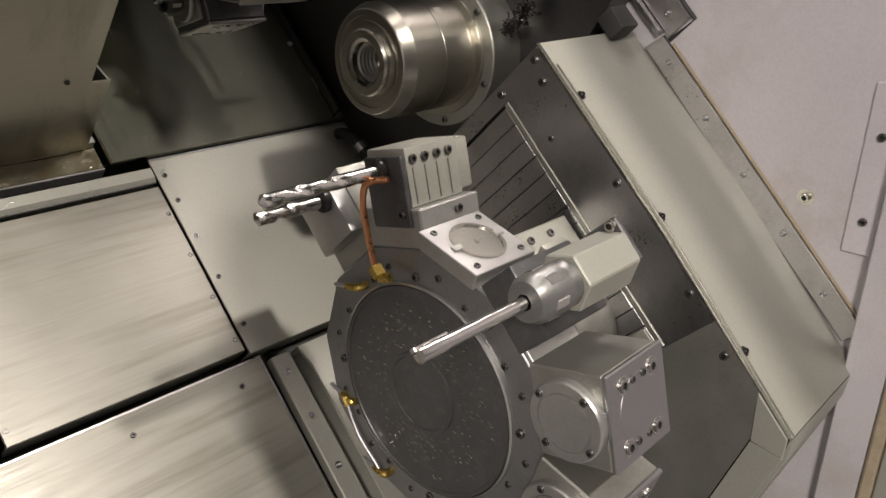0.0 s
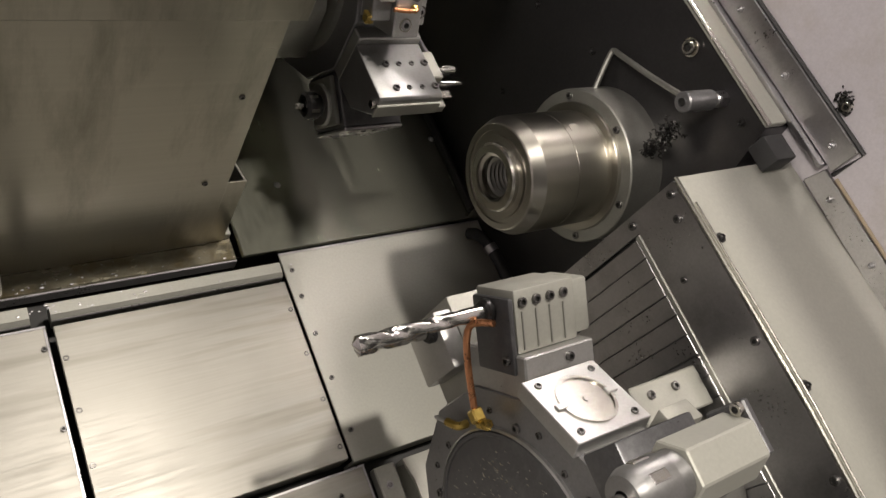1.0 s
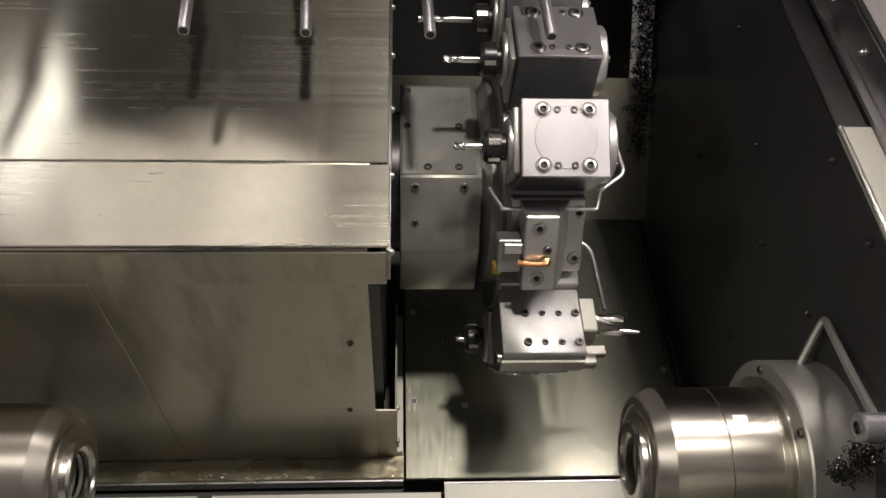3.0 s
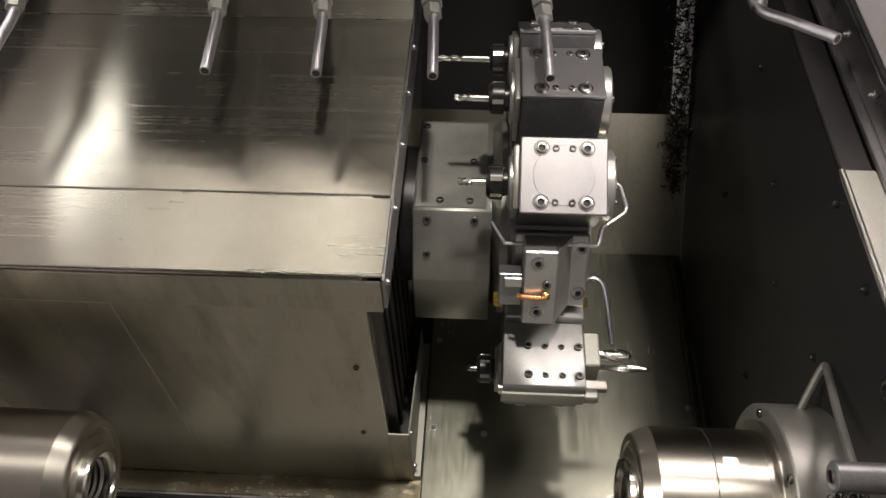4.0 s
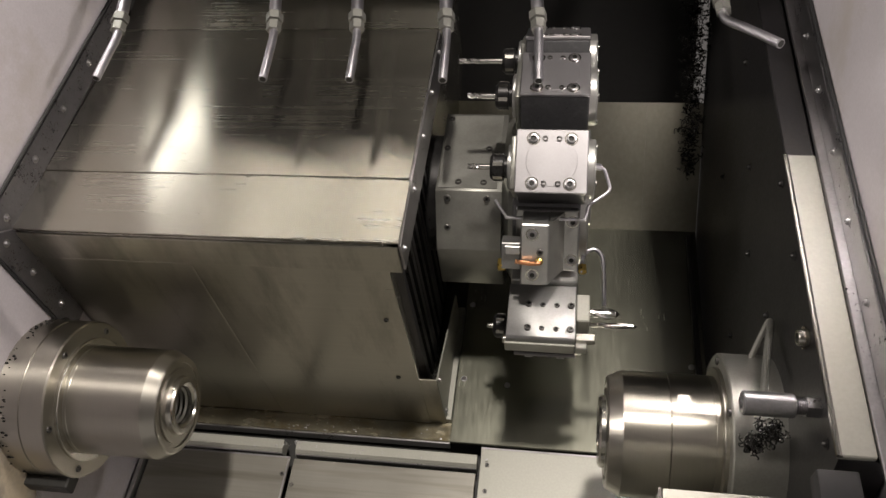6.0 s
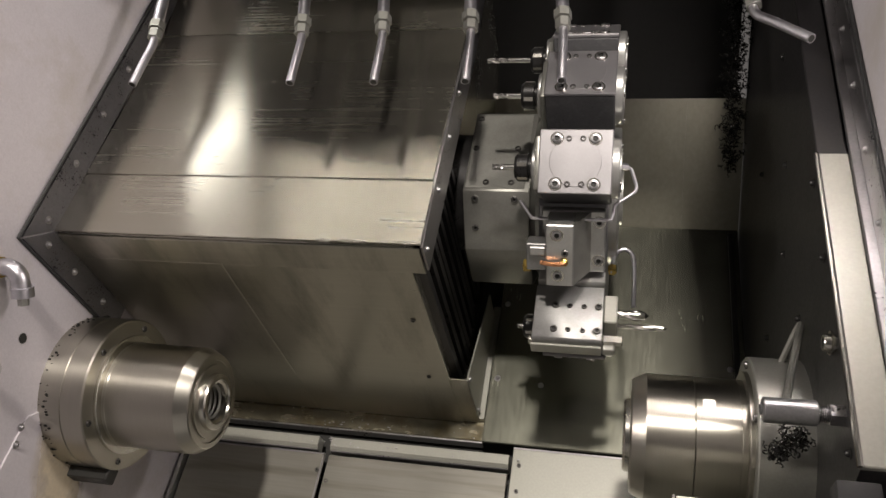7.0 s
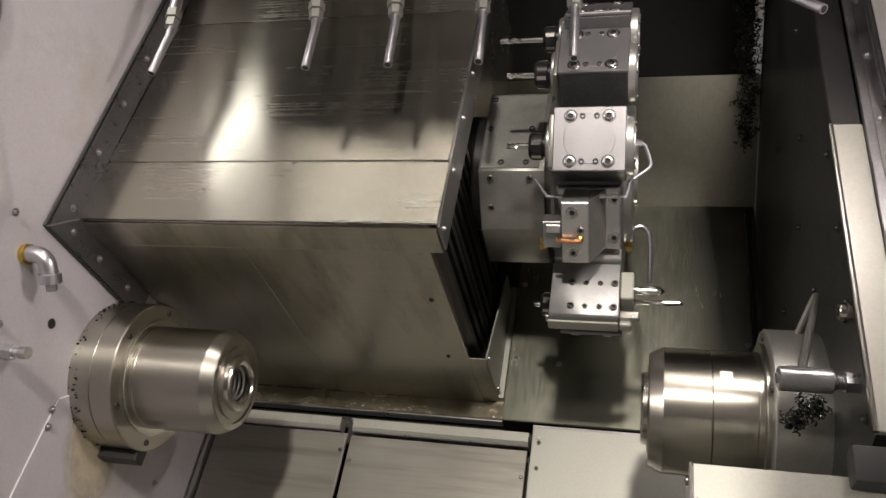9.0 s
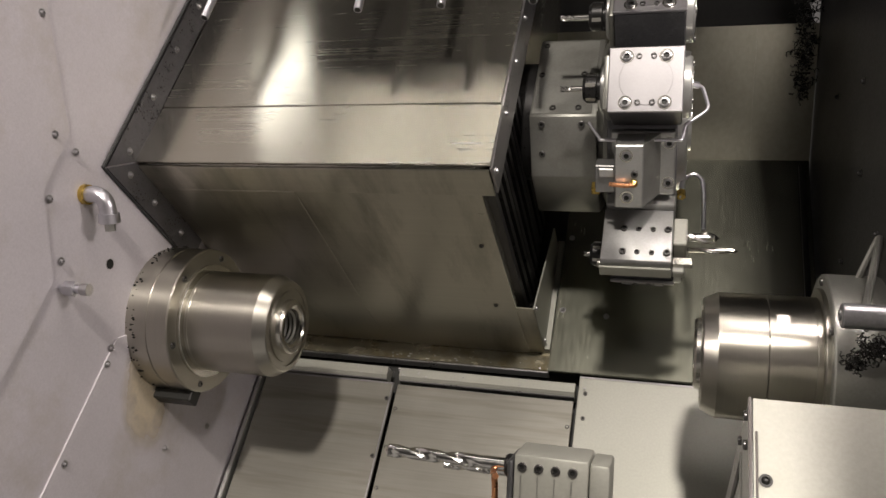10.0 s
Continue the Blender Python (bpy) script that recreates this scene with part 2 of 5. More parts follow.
def prism(bm, outline, x0, x1, bevel=0.0, m=None):
    """Extrudes an outline of (y, z) along x."""
    a = [bm.verts.new((x0, y, z)) for y, z in outline]
    b = [bm.verts.new((x1, y, z)) for y, z in outline]
    faces = [bm.faces.new(a), bm.faces.new(b[::-1])]
    quads(bm, a, b)
    made = a + b
    if bevel:
        edges = list({e for v in made for e in v.link_edges})
        cut = bmesh.ops.bevel(bm, geom=edges, offset=bevel, segments=1, affect="EDGES", profile=0.5)
        made = list({v for f in cut["faces"] for v in f.verts} | {v for v in made if v.is_valid})
    if m is not None:
        bmesh.ops.transform(bm, matrix=m, verts=made)
    return bm


def smooth_line(points, steps=6):
    """A rounded line through the points (Catmull-Rom)."""
    pts = [Vector(p) for p in points]
    if len(pts) < 3:
        return pts
    ext = [2 * pts[0] - pts[1], *pts, 2 * pts[-1] - pts[-2]]
    out = []
    for a, b, c, d in zip(ext, ext[1:], ext[2:], ext[3:]):
        for k in range(steps):
            t = k / steps
            out.append(0.5 * (2 * b + (c - a) * t + (2 * a - 5 * b + 4 * c - d) * t * t + (3 * b - a - 3 * c + d) * t ** 3))
    return out + [pts[-1]]


def tube(bm, points, r, seg=10, steps=6, m=None):
    line = smooth_line(points, steps)
    up, rings, made = None, [], []
    for i, p in enumerate(line):
        d = (line[min(i + 1, len(line) - 1)] - line[max(i - 1, 0)]).normalized()
        if up is None:
            up = d.orthogonal().normalized()
        up = (up - d * up.dot(d)).normalized()
        side = d.cross(up)
        ring = [bm.verts.new(p + r * (math.cos(a) * up + math.sin(a) * side)) for a in (2 * math.pi * k / seg for k in range(seg))]
        rings.append(ring)
        made += ring
    for a, b in zip(rings, rings[1:]):
        quads(bm, a, b)
    bm.faces.new(rings[0][::-1])
    bm.faces.new(rings[-1])
    if m is not None:
        bmesh.ops.transform(bm, matrix=m, verts=made)
    return bm


def mesh_of(name, bm, material, sharp=35):
    bmesh.ops.recalc_face_normals(bm, faces=bm.faces)
    data = bpy.data.meshes.new(name)
    for f in bm.faces:
        f.smooth = True
    bm.to_mesh(data)
    bm.free()
    data.set_sharp_from_angle(angle=radians(sharp))
    data.materials.append(material)
    return data


def thing(name, anchor, label, category, group="", kind=""):
    """An Empty at a thing's base, given in the slant-bed frame."""
    ob = new(name)
    ob.empty_display_size = 0.02
    ob.matrix_world = SLOPE @ Matrix.Translation(anchor)
    ANCHOR[ob] = Vector(anchor)
    return tagged(ob, label, category, group, kind)


def root_of(ob):
    while ob.parent:
        ob = ob.parent
    return ob


def part(name, bm, material, parent, label="", sharp=35):
    bmesh.ops.translate(bm, verts=bm.verts, vec=-ANCHOR[root_of(parent)])
    ob = new(name, mesh_of(name, bm, material, sharp))
    ob.parent = parent
    return tagged(ob, label)


def single(name, bm, material, label, category, kind="", group=""):
    ob = new(name, mesh_of(name, bm, material))
    ob.matrix_world = SLOPE
    ANCHOR[ob] = Vector((0, 0, 0))
    return tagged(ob, label, category, group, kind)


def B():
    return bmesh.new()


# Screws: shared meshes, head up the local z axis, seat at z = 0.
def cap_screw_mesh(r, h, hexr, material):
    bm = B()
    turn = Matrix.Rotation(radians(-90), 4, "Y")
    lathe(bm, [(0, r), (h * 0.85, r), (h, r * 0.88), (h, hexr)], seg=14, m=turn)
    before = set(bm.faces)
    deep = min(h * 0.8, 0.003)
    lathe(bm, [(h, hexr), (h - deep, hexr * 0.95), (h - deep, 0)], seg=6, m=turn)
    for f in bm.faces:
        f.material_index = 0 if f in before else 1
    data = mesh_of("screw", bm, material)
    data.materials.append(gap_dark)
    return data


def dome_screw_mesh(r, h, material):
    bm = B()
    turn = Matrix.Rotation(radians(-90), 4, "Y")
    lathe(bm, [(0, r * 1.5), (h * 0.15, r * 1.5), (h * 0.15, r), (h * 0.6, r * 0.92), (h * 0.9, r * 0.55), (h * 0.8, r * 0.4), (h * 0.4, r * 0.38), (h * 0.4, 0)], seg=12, m=turn)
    return mesh_of("screw", bm, material)


CAP_L = cap_screw_mesh(0.0072, 0.003, 0.0042, trim_steel)
CAP_M = cap_screw_mesh(0.0055, 0.004, 0.003, screw_steel)
CAP_B = cap_screw_mesh(0.0065, 0.006, 0.0035, nose_steel)
DOME = dome_screw_mesh(0.0042, 0.005, trim_steel)
DOME_D = dome_screw_mesh(0.0045, 0.006, black_oxide)
SET = cap_screw_mesh(0.0042, 0.0025, 0.0024, screw_steel)
AXES = {"x": Matrix.Rotation(radians(90), 4, "Y"), "-x": Matrix.Rotation(radians(-90), 4, "Y"), "z": Matrix.Identity(4),
        "-z": Matrix.Rotation(radians(180), 4, "X"), "y": Matrix.Rotation(radians(-90), 4, "X"), "-y": Matrix.Rotation(radians(90), 4, "X")}


def screw(data, place, facing, parent, m=None, name="screw"):
    ob = new(name, data)
    ob.parent = parent
    pose_m = Matrix.Translation(place) @ AXES[facing]
    if m is not None:
        pose_m = m @ pose_m
    ob.matrix_basis = Matrix.Translation(-ANCHOR[root_of(parent)]) @ pose_m
    return ob


def ring_mesh(r_in, r_out, h, material):
    bm = B()
    lathe(bm, [(0, r_in), (h, r_in), (h, r_out), (0, r_out), (0, r_in)], seg=18, m=Matrix.Rotation(radians(-90), 4, "Y"))
    return mesh_of("counterbore", bm, material)


def slope_of(y, z):
    """Slant-bed (y, z) of a place given as metres behind and above the spindle axis."""
    c = math.sqrt(0.5)
    return (c * (y + z), c * (z - y))


# ---- the hall and the machine's shell ----


def world_single(name, bm, material, label, category):
    ob = new(name, mesh_of(name, bm, material))
    ANCHOR[ob] = Vector((0, 0, 0))
    return tagged(ob, label, category, "", "structure")


world_single("shop_floor", box(B(), -5, 5, -7.5, 4, -0.1, 0), hall_floor_paint, "grey painted concrete floor of the hall", "floor")
world_single("ceiling", box(B(), -5, 5, -7.5, 4, 7.0, 7.1), hall_paint, "plain pale ceiling of the hall", "ceiling")
for name, dims in (("wall_west", (-5.1, -5, -7.5, 4)), ("wall_east", (5, 5.1, -7.5, 4)), ("wall_south", (-5, 5, -7.6, -7.5)), ("wall_north", (-5, 5, 4, 4.1))):
    world_single(name, box(B(), *dims, 0, 7.0), hall_paint, "plain grey painted wall of the hall", "wall")


world_single("machine_base", box(B(), LEFT - 0.012, RIGHT + 0.042, -0.62, 1.0, 0, 0.399, 0.004), hall_paint, "plain grey base of the machine", "base")


def side_outline(front, back, low, high):
    return [slope_of(front, low), slope_of(back, low), slope_of(back, high), slope_of(front, high)]


wall_left = single("wall_left", prism(B(), side_outline(-0.62, 1.0, -0.75, 0.95), LEFT - 0.012, LEFT), wall_grey,
                   "pale grey sheet steel end wall with coolant stains", "wall", "structure")
# Raised out of view to shade the bed; runs forward to the panel.
wall_right = single("wall_right", prism(B(), side_outline(-1.42, 1.0, -0.75, 1.6), RIGHT + 0.03, RIGHT + 0.042), wall_grey,
                    "pale grey sheet steel end wall with wet patches", "wall", "structure")
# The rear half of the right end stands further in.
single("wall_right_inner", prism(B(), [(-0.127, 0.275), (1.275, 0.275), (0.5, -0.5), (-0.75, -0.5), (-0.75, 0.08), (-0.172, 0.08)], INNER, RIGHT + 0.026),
       darkened_steel, "oily steel inner end wall, darkened to hold its shade", "wall", "structure")
REAR = 0.69
# The upper sheet is near-black to stand for shade in the recess.
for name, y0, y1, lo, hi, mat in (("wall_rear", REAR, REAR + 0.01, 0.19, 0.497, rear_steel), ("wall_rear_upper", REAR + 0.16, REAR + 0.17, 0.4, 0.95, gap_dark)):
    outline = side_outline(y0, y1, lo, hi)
    single(name, prism(B(), outline, LEFT, INNER - 0.002), mat, "rear wall sheet, oily brown below, shade-black above", "wall", "structure")
single("rear_shelf", prism(B(), side_outline(REAR + 0.002, REAR + 0.16, 0.485, 0.495), LEFT, INNER - 0.003), rear_steel, "oily steel shelf of the rear wall", "shelf", "structure")
# Never in view; its front edge is set to shade the rear wall.
single("machine_roof", prism(B(), side_outline(-0.02, 1.0, 0.95, 0.962), LEFT - 0.012, RIGHT + 0.042), darkened_steel, "unseen dark roof sheet shading the rear of the machine", "roof", "structure")
# Unseen panel like a half-open front door, placed to shade the right end.
single("door_1", box(B(), 0.14, RIGHT + 0.0295, -0.70, 1.0, 1.25, 1.29, 0.003), wall_grey, "unseen grey steel door panel added to shade the machine", "door", "structure")
# Upright joint strips of the rear wall.
for x in (-0.13, 0.10):
    single("rear_seam_trim", prism(B(), side_outline(REAR - 0.002, REAR, 0.2, 0.49), x, x + 0.0025), rear_steel, "narrow seam trim on the rear wall", "trim", "structure")

for place, length, width, watts in HALL_LAMPS:
    lamp = new("unseen_hall_lamp")
    lamp.matrix_world = look(place, (-0.3, 0.1, 1.0)) @ Matrix.Translation((0, 0, 0.03))
    ANCHOR[lamp] = Vector((0, 0, 0))
    tagged(lamp, "white hall lamp added out of view under the ceiling", "lamp", "hall lamps")
    part("housing", box(B(), -length / 2 - 0.03, length / 2 + 0.03, -width / 2 - 0.03, width / 2 + 0.03, 0, 0.08, 0.01), hall_paint, lamp)
    up = lamp.matrix_world.inverted()
    part("hanger", tube(B(), [(0, 0, 0.06), up @ Vector((place[0], place[1], 7.0))], 0.01), hall_paint, lamp)


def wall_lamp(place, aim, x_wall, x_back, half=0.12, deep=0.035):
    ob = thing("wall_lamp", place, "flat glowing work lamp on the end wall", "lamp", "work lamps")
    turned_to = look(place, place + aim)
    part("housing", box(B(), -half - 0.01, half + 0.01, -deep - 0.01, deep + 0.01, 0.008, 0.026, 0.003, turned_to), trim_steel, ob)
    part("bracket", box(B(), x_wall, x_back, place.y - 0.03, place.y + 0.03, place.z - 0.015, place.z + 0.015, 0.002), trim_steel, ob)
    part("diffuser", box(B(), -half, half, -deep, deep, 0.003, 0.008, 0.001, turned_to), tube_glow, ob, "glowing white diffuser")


wall_lamp(SIDE_LAMP, Vector((-1, -0.25, -0.15)), RIGHT + 0.022, RIGHT + 0.029)
# This one is out of view, added for a pale streak on the cover.
wall_lamp(STREAK_LAMP, STREAK_AIM, LEFT + 0.001, LEFT + 0.012, 0.11, 0.025)

# ---- slant bed: way covers and plates ----
single("bed_floor", box(B(), LEFT, 0.213, -0.95, 0.66, -0.42, -0.395), gap_dark, "dark slanted bed under the way covers", "bed", "structure")
single("sump_front", prism(B(), side_outline(-0.62, -0.35, -0.75, -0.74), LEFT, RIGHT + 0.03), gap_dark, "dark sump floor below the bed", "floor", "structure")


def way_cover(name, x0, x1, y0, y1, top, label, tabs=True, mat=None):
    ob = thing(name, ((x0 + x1) / 2, y0, top - 0.03), label, "way cover", "way covers")
    bm = B()
    box(bm, x0, x1, y0, y1, top - 0.004, top, 0.0012)
    box(bm, x0, x1, y0, y0 + 0.004, top - 0.045, top - 0.004)
    part("sheet", bm, mat or panel_steel, ob)
    return ob


cover_a = way_cover("way_cover", -0.872, -0.582, -0.262, 0.056, -0.346, "brushed steel way cover beside the end wall")
cover_b = way_cover("way_cover", -0.573, -0.216, -0.262, 0.052, -0.343, "brushed steel way cover with shiny wear bands")
cover_c = way_cover("way_cover", -0.210, INNER - 0.003, -0.27, 0.1055, -0.345, "matt steel way cover under the counter spindle", mat=plate_steel)
cover_d = way_cover("way_cover", -0.872, -0.188, -0.66, -0.274, -0.362, "lower brushed steel way cover, wet with coolant")
cover_e = way_cover("way_cover", -0.135, INNER - 0.003, -0.72, -0.292, -0.372, "grey steel cover below the lower turret", mat=plate_steel)
for ob, xs, ys in ((cover_b, (-0.566, -0.223), (-0.24, -0.16, -0.08, 0.0)), (cover_c, (-0.196,), (-0.22, -0.13, -0.05, 0.02, 0.07)), (cover_a, (-0.59,), (-0.24, -0.1, 0.02))):
    for x in xs:
        for y in ys:
            screw(SET, (x, y, -0.3445), "z", ob)
for ob, x0, x1, y0, y1, top in ((cover_d, -0.872, -0.188, -0.66, -0.274, -0.362), (cover_e, -0.135, INNER - 0.003, -0.72, -0.292, -0.372), (cover_a, -0.872, -0.582, -0.262, 0.056, -0.346), (cover_c, -0.210, INNER - 0.003, -0.27, 0.1055, -0.345)):
    part("hem", box(B(), x0, x1, y1 - 0.004, y1 - 0.0005, top, top + 0.0012, 0.0004), trim_steel, ob)
    part("side_hem", box(B(), x1 - 0.004, x1 - 0.0005, y0, y1 - 0.005, top, top + 0.001, 0.0004), trim_steel, ob)
for x in (-0.82, -0.62, -0.42, -0.24):
    screw(SET, (x, -0.31, -0.362), "z", cover_d)
# Raised upper edges of the sliding covers.
for x0, x1 in ((-0.872, -0.60), (-0.573, -0.216)):
    lip = thing("cover_lip", ((x0 + x1) / 2, 0.06, -0.37), "steel edge strip above a way cover, littered with fine chips", "trim strip")
    part("strip", prism(B(), [(0.060, -0.37), (0.060, -0.345), (0.068, -0.338), (0.086, -0.338), (0.088, -0.37)], x0, x1), plate_steel, lip)
    part("hem", tube(B(), [(x0 + 0.001, 0.0605, -0.3445), (x1 - 0.001, 0.0605, -0.3445)], 0.0016, 6, 1), trim_steel, lip)
strip = thing("edge_strip", (-0.16, -0.6, -0.37), "narrow steel strip with screws beside the lower turret", "trim strip")
part("bar", box(B(), -0.180, -0.143, -0.66, -0.288, -0.372, -0.350, 0.002), plate_steel, strip)
for y in (-0.32, -0.40, -0.49, -0.58):
    screw(DOME, (-0.163, y, -0.350), "z", strip)
deflector = thing("chip_deflector", (-0.11, -0.5, -0.37), "pale bent steel deflector beside the lower turret", "deflector")
part("sheet", prism(B(), [(-0.29, -0.368), (-0.29, -0.34), (-0.33, -0.325), (-0.62, -0.325), (-0.62, -0.33), (-0.335, -0.33), (-0.296, -0.344), (-0.296, -0.368)], -0.132, -0.06), plate_steel, deflector)
side_lip = thing("side_lip", (-0.88, -0.2, -0.37), "bright steel angle strip along the end wall", "trim strip")
part("angle", prism(B(), [(-0.6, -0.375), (-0.6, -0.335), (0.05, -0.335), (0.05, -0.375)], -0.884, -0.876), ground, side_lip)

upper_plate = thing("bed_plate", (-0.03, 0.11, -0.36), "matt grey-green steel bed plate with a few screws", "plate")
part("sheet", box(B(), -0.272, INNER - 0.003, 0.108, 0.66, -0.345, -0.336, 0.001), bed_steel, upper_plate)
for x, y in ((-0.258, 0.243), (-0.17, 0.235), (-0.258, 0.42), (0.19, 0.3)):
    screw(DOME, (x, y, -0.336), "z", upper_plate)
ledge = thing("oily_ledge", (-0.58, 0.12, -0.37), "ledge covered in yellowish oil and fine chips", "ledge")
part("front_edge", box(B(), LEFT + 0.002, -0.275, 0.1125, 0.1170, -0.385, -0.362, 0.001), trim_steel, ledge)
part("bar", prism(B(), [(0.1175, -0.385), (0.1175, -0.368), (0.121, -0.3655), (0.165, -0.3655), (0.165, -0.385)], LEFT + 0.002, -0.275), oily, ledge)
random.seed(4)
bm = B()
for k in range(60):
    x, y = random.gauss(-0.52, 0.11), random.choice((random.uniform(0.120, 0.15), random.uniform(0.066, 0.086)))
    r = random.uniform(0.0006, 0.0018)
    bmesh.ops.create_icosphere(bm, subdivisions=1, radius=r, matrix=Matrix.Translation((x, y, (-0.3655 if y > 0.1 else -0.338) + r * 0.4)) @ Matrix.Diagonal((random.uniform(1, 2.5), 1, 0.7, 1)))
single("chip_litter", bm, trim_steel, "fine bright chips littered along the ledge", "chips", "stuff")

corner = thing("corner_strip", (0.2, 0.4, -0.336), "dark steel strip along the foot of the inner wall", "trim strip")
part("strip", box(B(), 0.196, 0.206, 0.12, 0.62, -0.336, -0.318, 0.002), darkened_steel, corner)
boot = thing("rubber_hose", (0.19, 0.0, -0.34), "black rubber hose curving under the counter spindle", "hose")
part("hose", tube(B(), [(0.176, 0.075, -0.335), (0.182, 0.06, -0.318), (0.190, 0.02, -0.308), (0.20, -0.06, -0.318), (0.205, -0.12, -0.34)], 0.011, 14), rubber, boot)
part("clamp", tube(B(), [(0.188, 0.03, -0.309), (0.191, 0.015, -0.309)], 0.013, 14), trim_steel, boot)

# ---- upper cover box ----
TOP = 0.232
cover_box = thing("turret_cover", (-0.59, 0.40, -0.35), "large brushed stainless steel cover box of the upper turret slide", "machine cover")
bm = B()
prism(bm, [(0.157, -0.3655), (0.157, 0.226), (0.160, TOP - 0.003), (0.274, TOP + 0.004), (0.62, TOP + 0.002), (0.95, TOP + 0.05), (0.95, -0.10), (0.64, -0.33)], LEFT + 0.002, -0.318, 0.0012)
part("shell", bm, brushed, cover_box)
bm = B()
part("front_lip", box(B(), LEFT + 0.003, -0.297, 0.1535, 0.157, 0.168, 0.228, 0.001), oily_front, cover_box)
box(bm, LEFT + 0.003, -0.294, 0.156, 0.272, TOP + 0.0025, TOP + 0.0055, 0.001)
part("front_fold", bm, brushed, cover_box)
part("front_sheet", box(B(), LEFT + 0.003, -0.628, 0.1545, 0.1572, -0.360, 0.167, 0.0006), oily_front, cover_box)
part("front_sheet", box(B(), -0.6277, -0.3185, 0.1550, 0.1572, -0.364, 0.167, 0.0006), oily_front, cover_box)
part("top_sheet", box(B(), LEFT + 0.003, -0.296, 0.2745, 0.618, TOP + 0.003, TOP + 0.006, 0.001), brushed, cover_box)
part("rear_top_sheet", prism(B(), [(0.619, TOP + 0.001), (0.95, TOP + 0.049), (0.95, TOP + 0.054), (0.619, TOP + 0.006)], LEFT + 0.003, -0.296), brushed, cover_box)
bm = B()
prism(bm, [(0.157, -0.364), (0.157, -0.18), (0.159, -0.18), (0.159, -0.364)], -0.32, -0.288)
part("front_skirt", bm, oily_front, cover_box)
bm = B()
prism(bm, [(0.159, 0.17), (0.159, 0.226), (0.274, 0.234), (0.62, 0.232), (0.95, 0.28), (0.95, 0.21), (0.62, 0.165)], -0.297, -0.293)
part("side_flange", bm, trim_steel, cover_box)
bm = B()
prism(bm, [(0.159, -0.364), (0.159, -0.185), (0.40, -0.27), (0.40, -0.364)], -0.289, -0.286)
part("gusset", bm, plate_steel, cover_box)
part("gusset_foot", box(B(), -0.289, -0.276, 0.159, 0.42, -0.364, -0.349), plate_steel, cover_box)
for k in range(9):
    y = 0.175 + 0.026 * k
    part("slat", prism(B(), [(y, -0.24), (y, 0.165), (y + 0.012, 0.165), (y + 0.016, -0.24)], -0.322 + 0.0012 * (k % 2), -0.306 + 0.0015 * (k % 3)), black_oxide if k % 3 else darkened_steel, cover_box)
for y, z in ((0.172, 0.205), (0.275, 0.214), (0.38, INNER - 0.003), (0.48, INNER - 0.003), (0.58, INNER - 0.003), (0.17, -0.2), (0.17, -0.33)):
    screw(DOME, (-0.293 if z > 0 else -0.286, y, z), "x", cover_box)
for x, y, z in ((-0.345, 0.155, 0.03), (-0.355, 0.155, -0.17)):
    screw(SET, (x, y, z), "-y", cover_box)

# Trim round the box on the left wall.
trim_l = thing("wall_trim", (LEFT, 0.13, 0.25), "dark zinc trim strip with screws round the cover box", "trim strip")
part("upper_leg", prism(B(), [(0.108, 0.284), (0.157, 0.236), (1.0, 0.252), (1.0, 0.30)], LEFT, LEFT + 0.005), wet_trim, trim_l)
part("lower_leg", prism(B(), [(0.106, 0.282), (0.155, 0.234), (0.155, 0.01), (0.106, 0.01)], LEFT, LEFT + 0.006), wet_trim, trim_l)
part("gasket", tube(B(), [(0.0 + LEFT + 0.003, 0.103, 0.01), (LEFT + 0.003, 0.103, 0.288), (LEFT + 0.003, 1.0, 0.304)], 0.003, 6, 1), rubber, trim_l)
for y, z in ((0.16, 0.258), (0.27, 0.266), (0.38, 0.268), (0.49, 0.27), (0.60, 0.272), (0.72, 0.274)):
    screw(DOME, (LEFT + 0.005, y, z), "x", trim_l)
for z in (0.235, 0.16, 0.07):
    screw(DOME, (LEFT + 0.006, 0.13, z), "x", trim_l)
# Overlaid sheets on the left wall.
sheet_l = thing("wall_sheet", (LEFT, -0.2, 0.0), "thin screwed-on steel wall sheet below the spindle", "wall sheet")
part("sheet", prism(B(), [(-0.098, 0.104), (-0.62, 0.118), (-0.62, -0.33), (0.05, -0.33), (0.05, -0.06)], LEFT, LEFT + 0.003, 0.0006), wall_grey, sheet_l)
for y, z in ((-0.116, 0.107), (-0.141, 0.10), (-0.30, 0.095), (-0.10, -0.10), (-0.20, -0.12), (-0.12, -0.22)):
    screw(DOME, (LEFT + 0.003, y, z), "x", sheet_l)
sheet_u = thing("wall_sheet", (LEFT, 0.0, 0.45), "large screwed-on steel sheet with a mesh vent", "wall sheet")
part("sheet", prism(B(), [(-0.09, 0.27), (0.0, 0.36), (0.10, 0.37), (0.30, 0.60), (0.30, 0.95), (-0.4, 0.95), (-0.4, 0.27)], LEFT, LEFT + 0.003, 0.0006), wall_grey, sheet_u)
for y, z in ((0.0, 0.345), (0.085, 0.345), (0.08, 0.39), (0.2, 0.505), (0.27, 0.59), (-0.06, 0.275)):
    screw(DOME, (LEFT + 0.003, y, z), "x", sheet_u)
vent = thing("mesh_vent", (LEFT + 0.003, 0.26, 0.56), "round dark steel mesh vent in the wall sheet", "vent")
bm = B()
lathe(bm, [(LEFT + 0.003, 0.06), (LEFT + 0.007, 0.06), (LEFT + 0.007, 0.052), (LEFT + 0.003, 0.052)], 0.262, 0.585, 40)
part("rim", bm, trim_steel, vent)
bm = B()
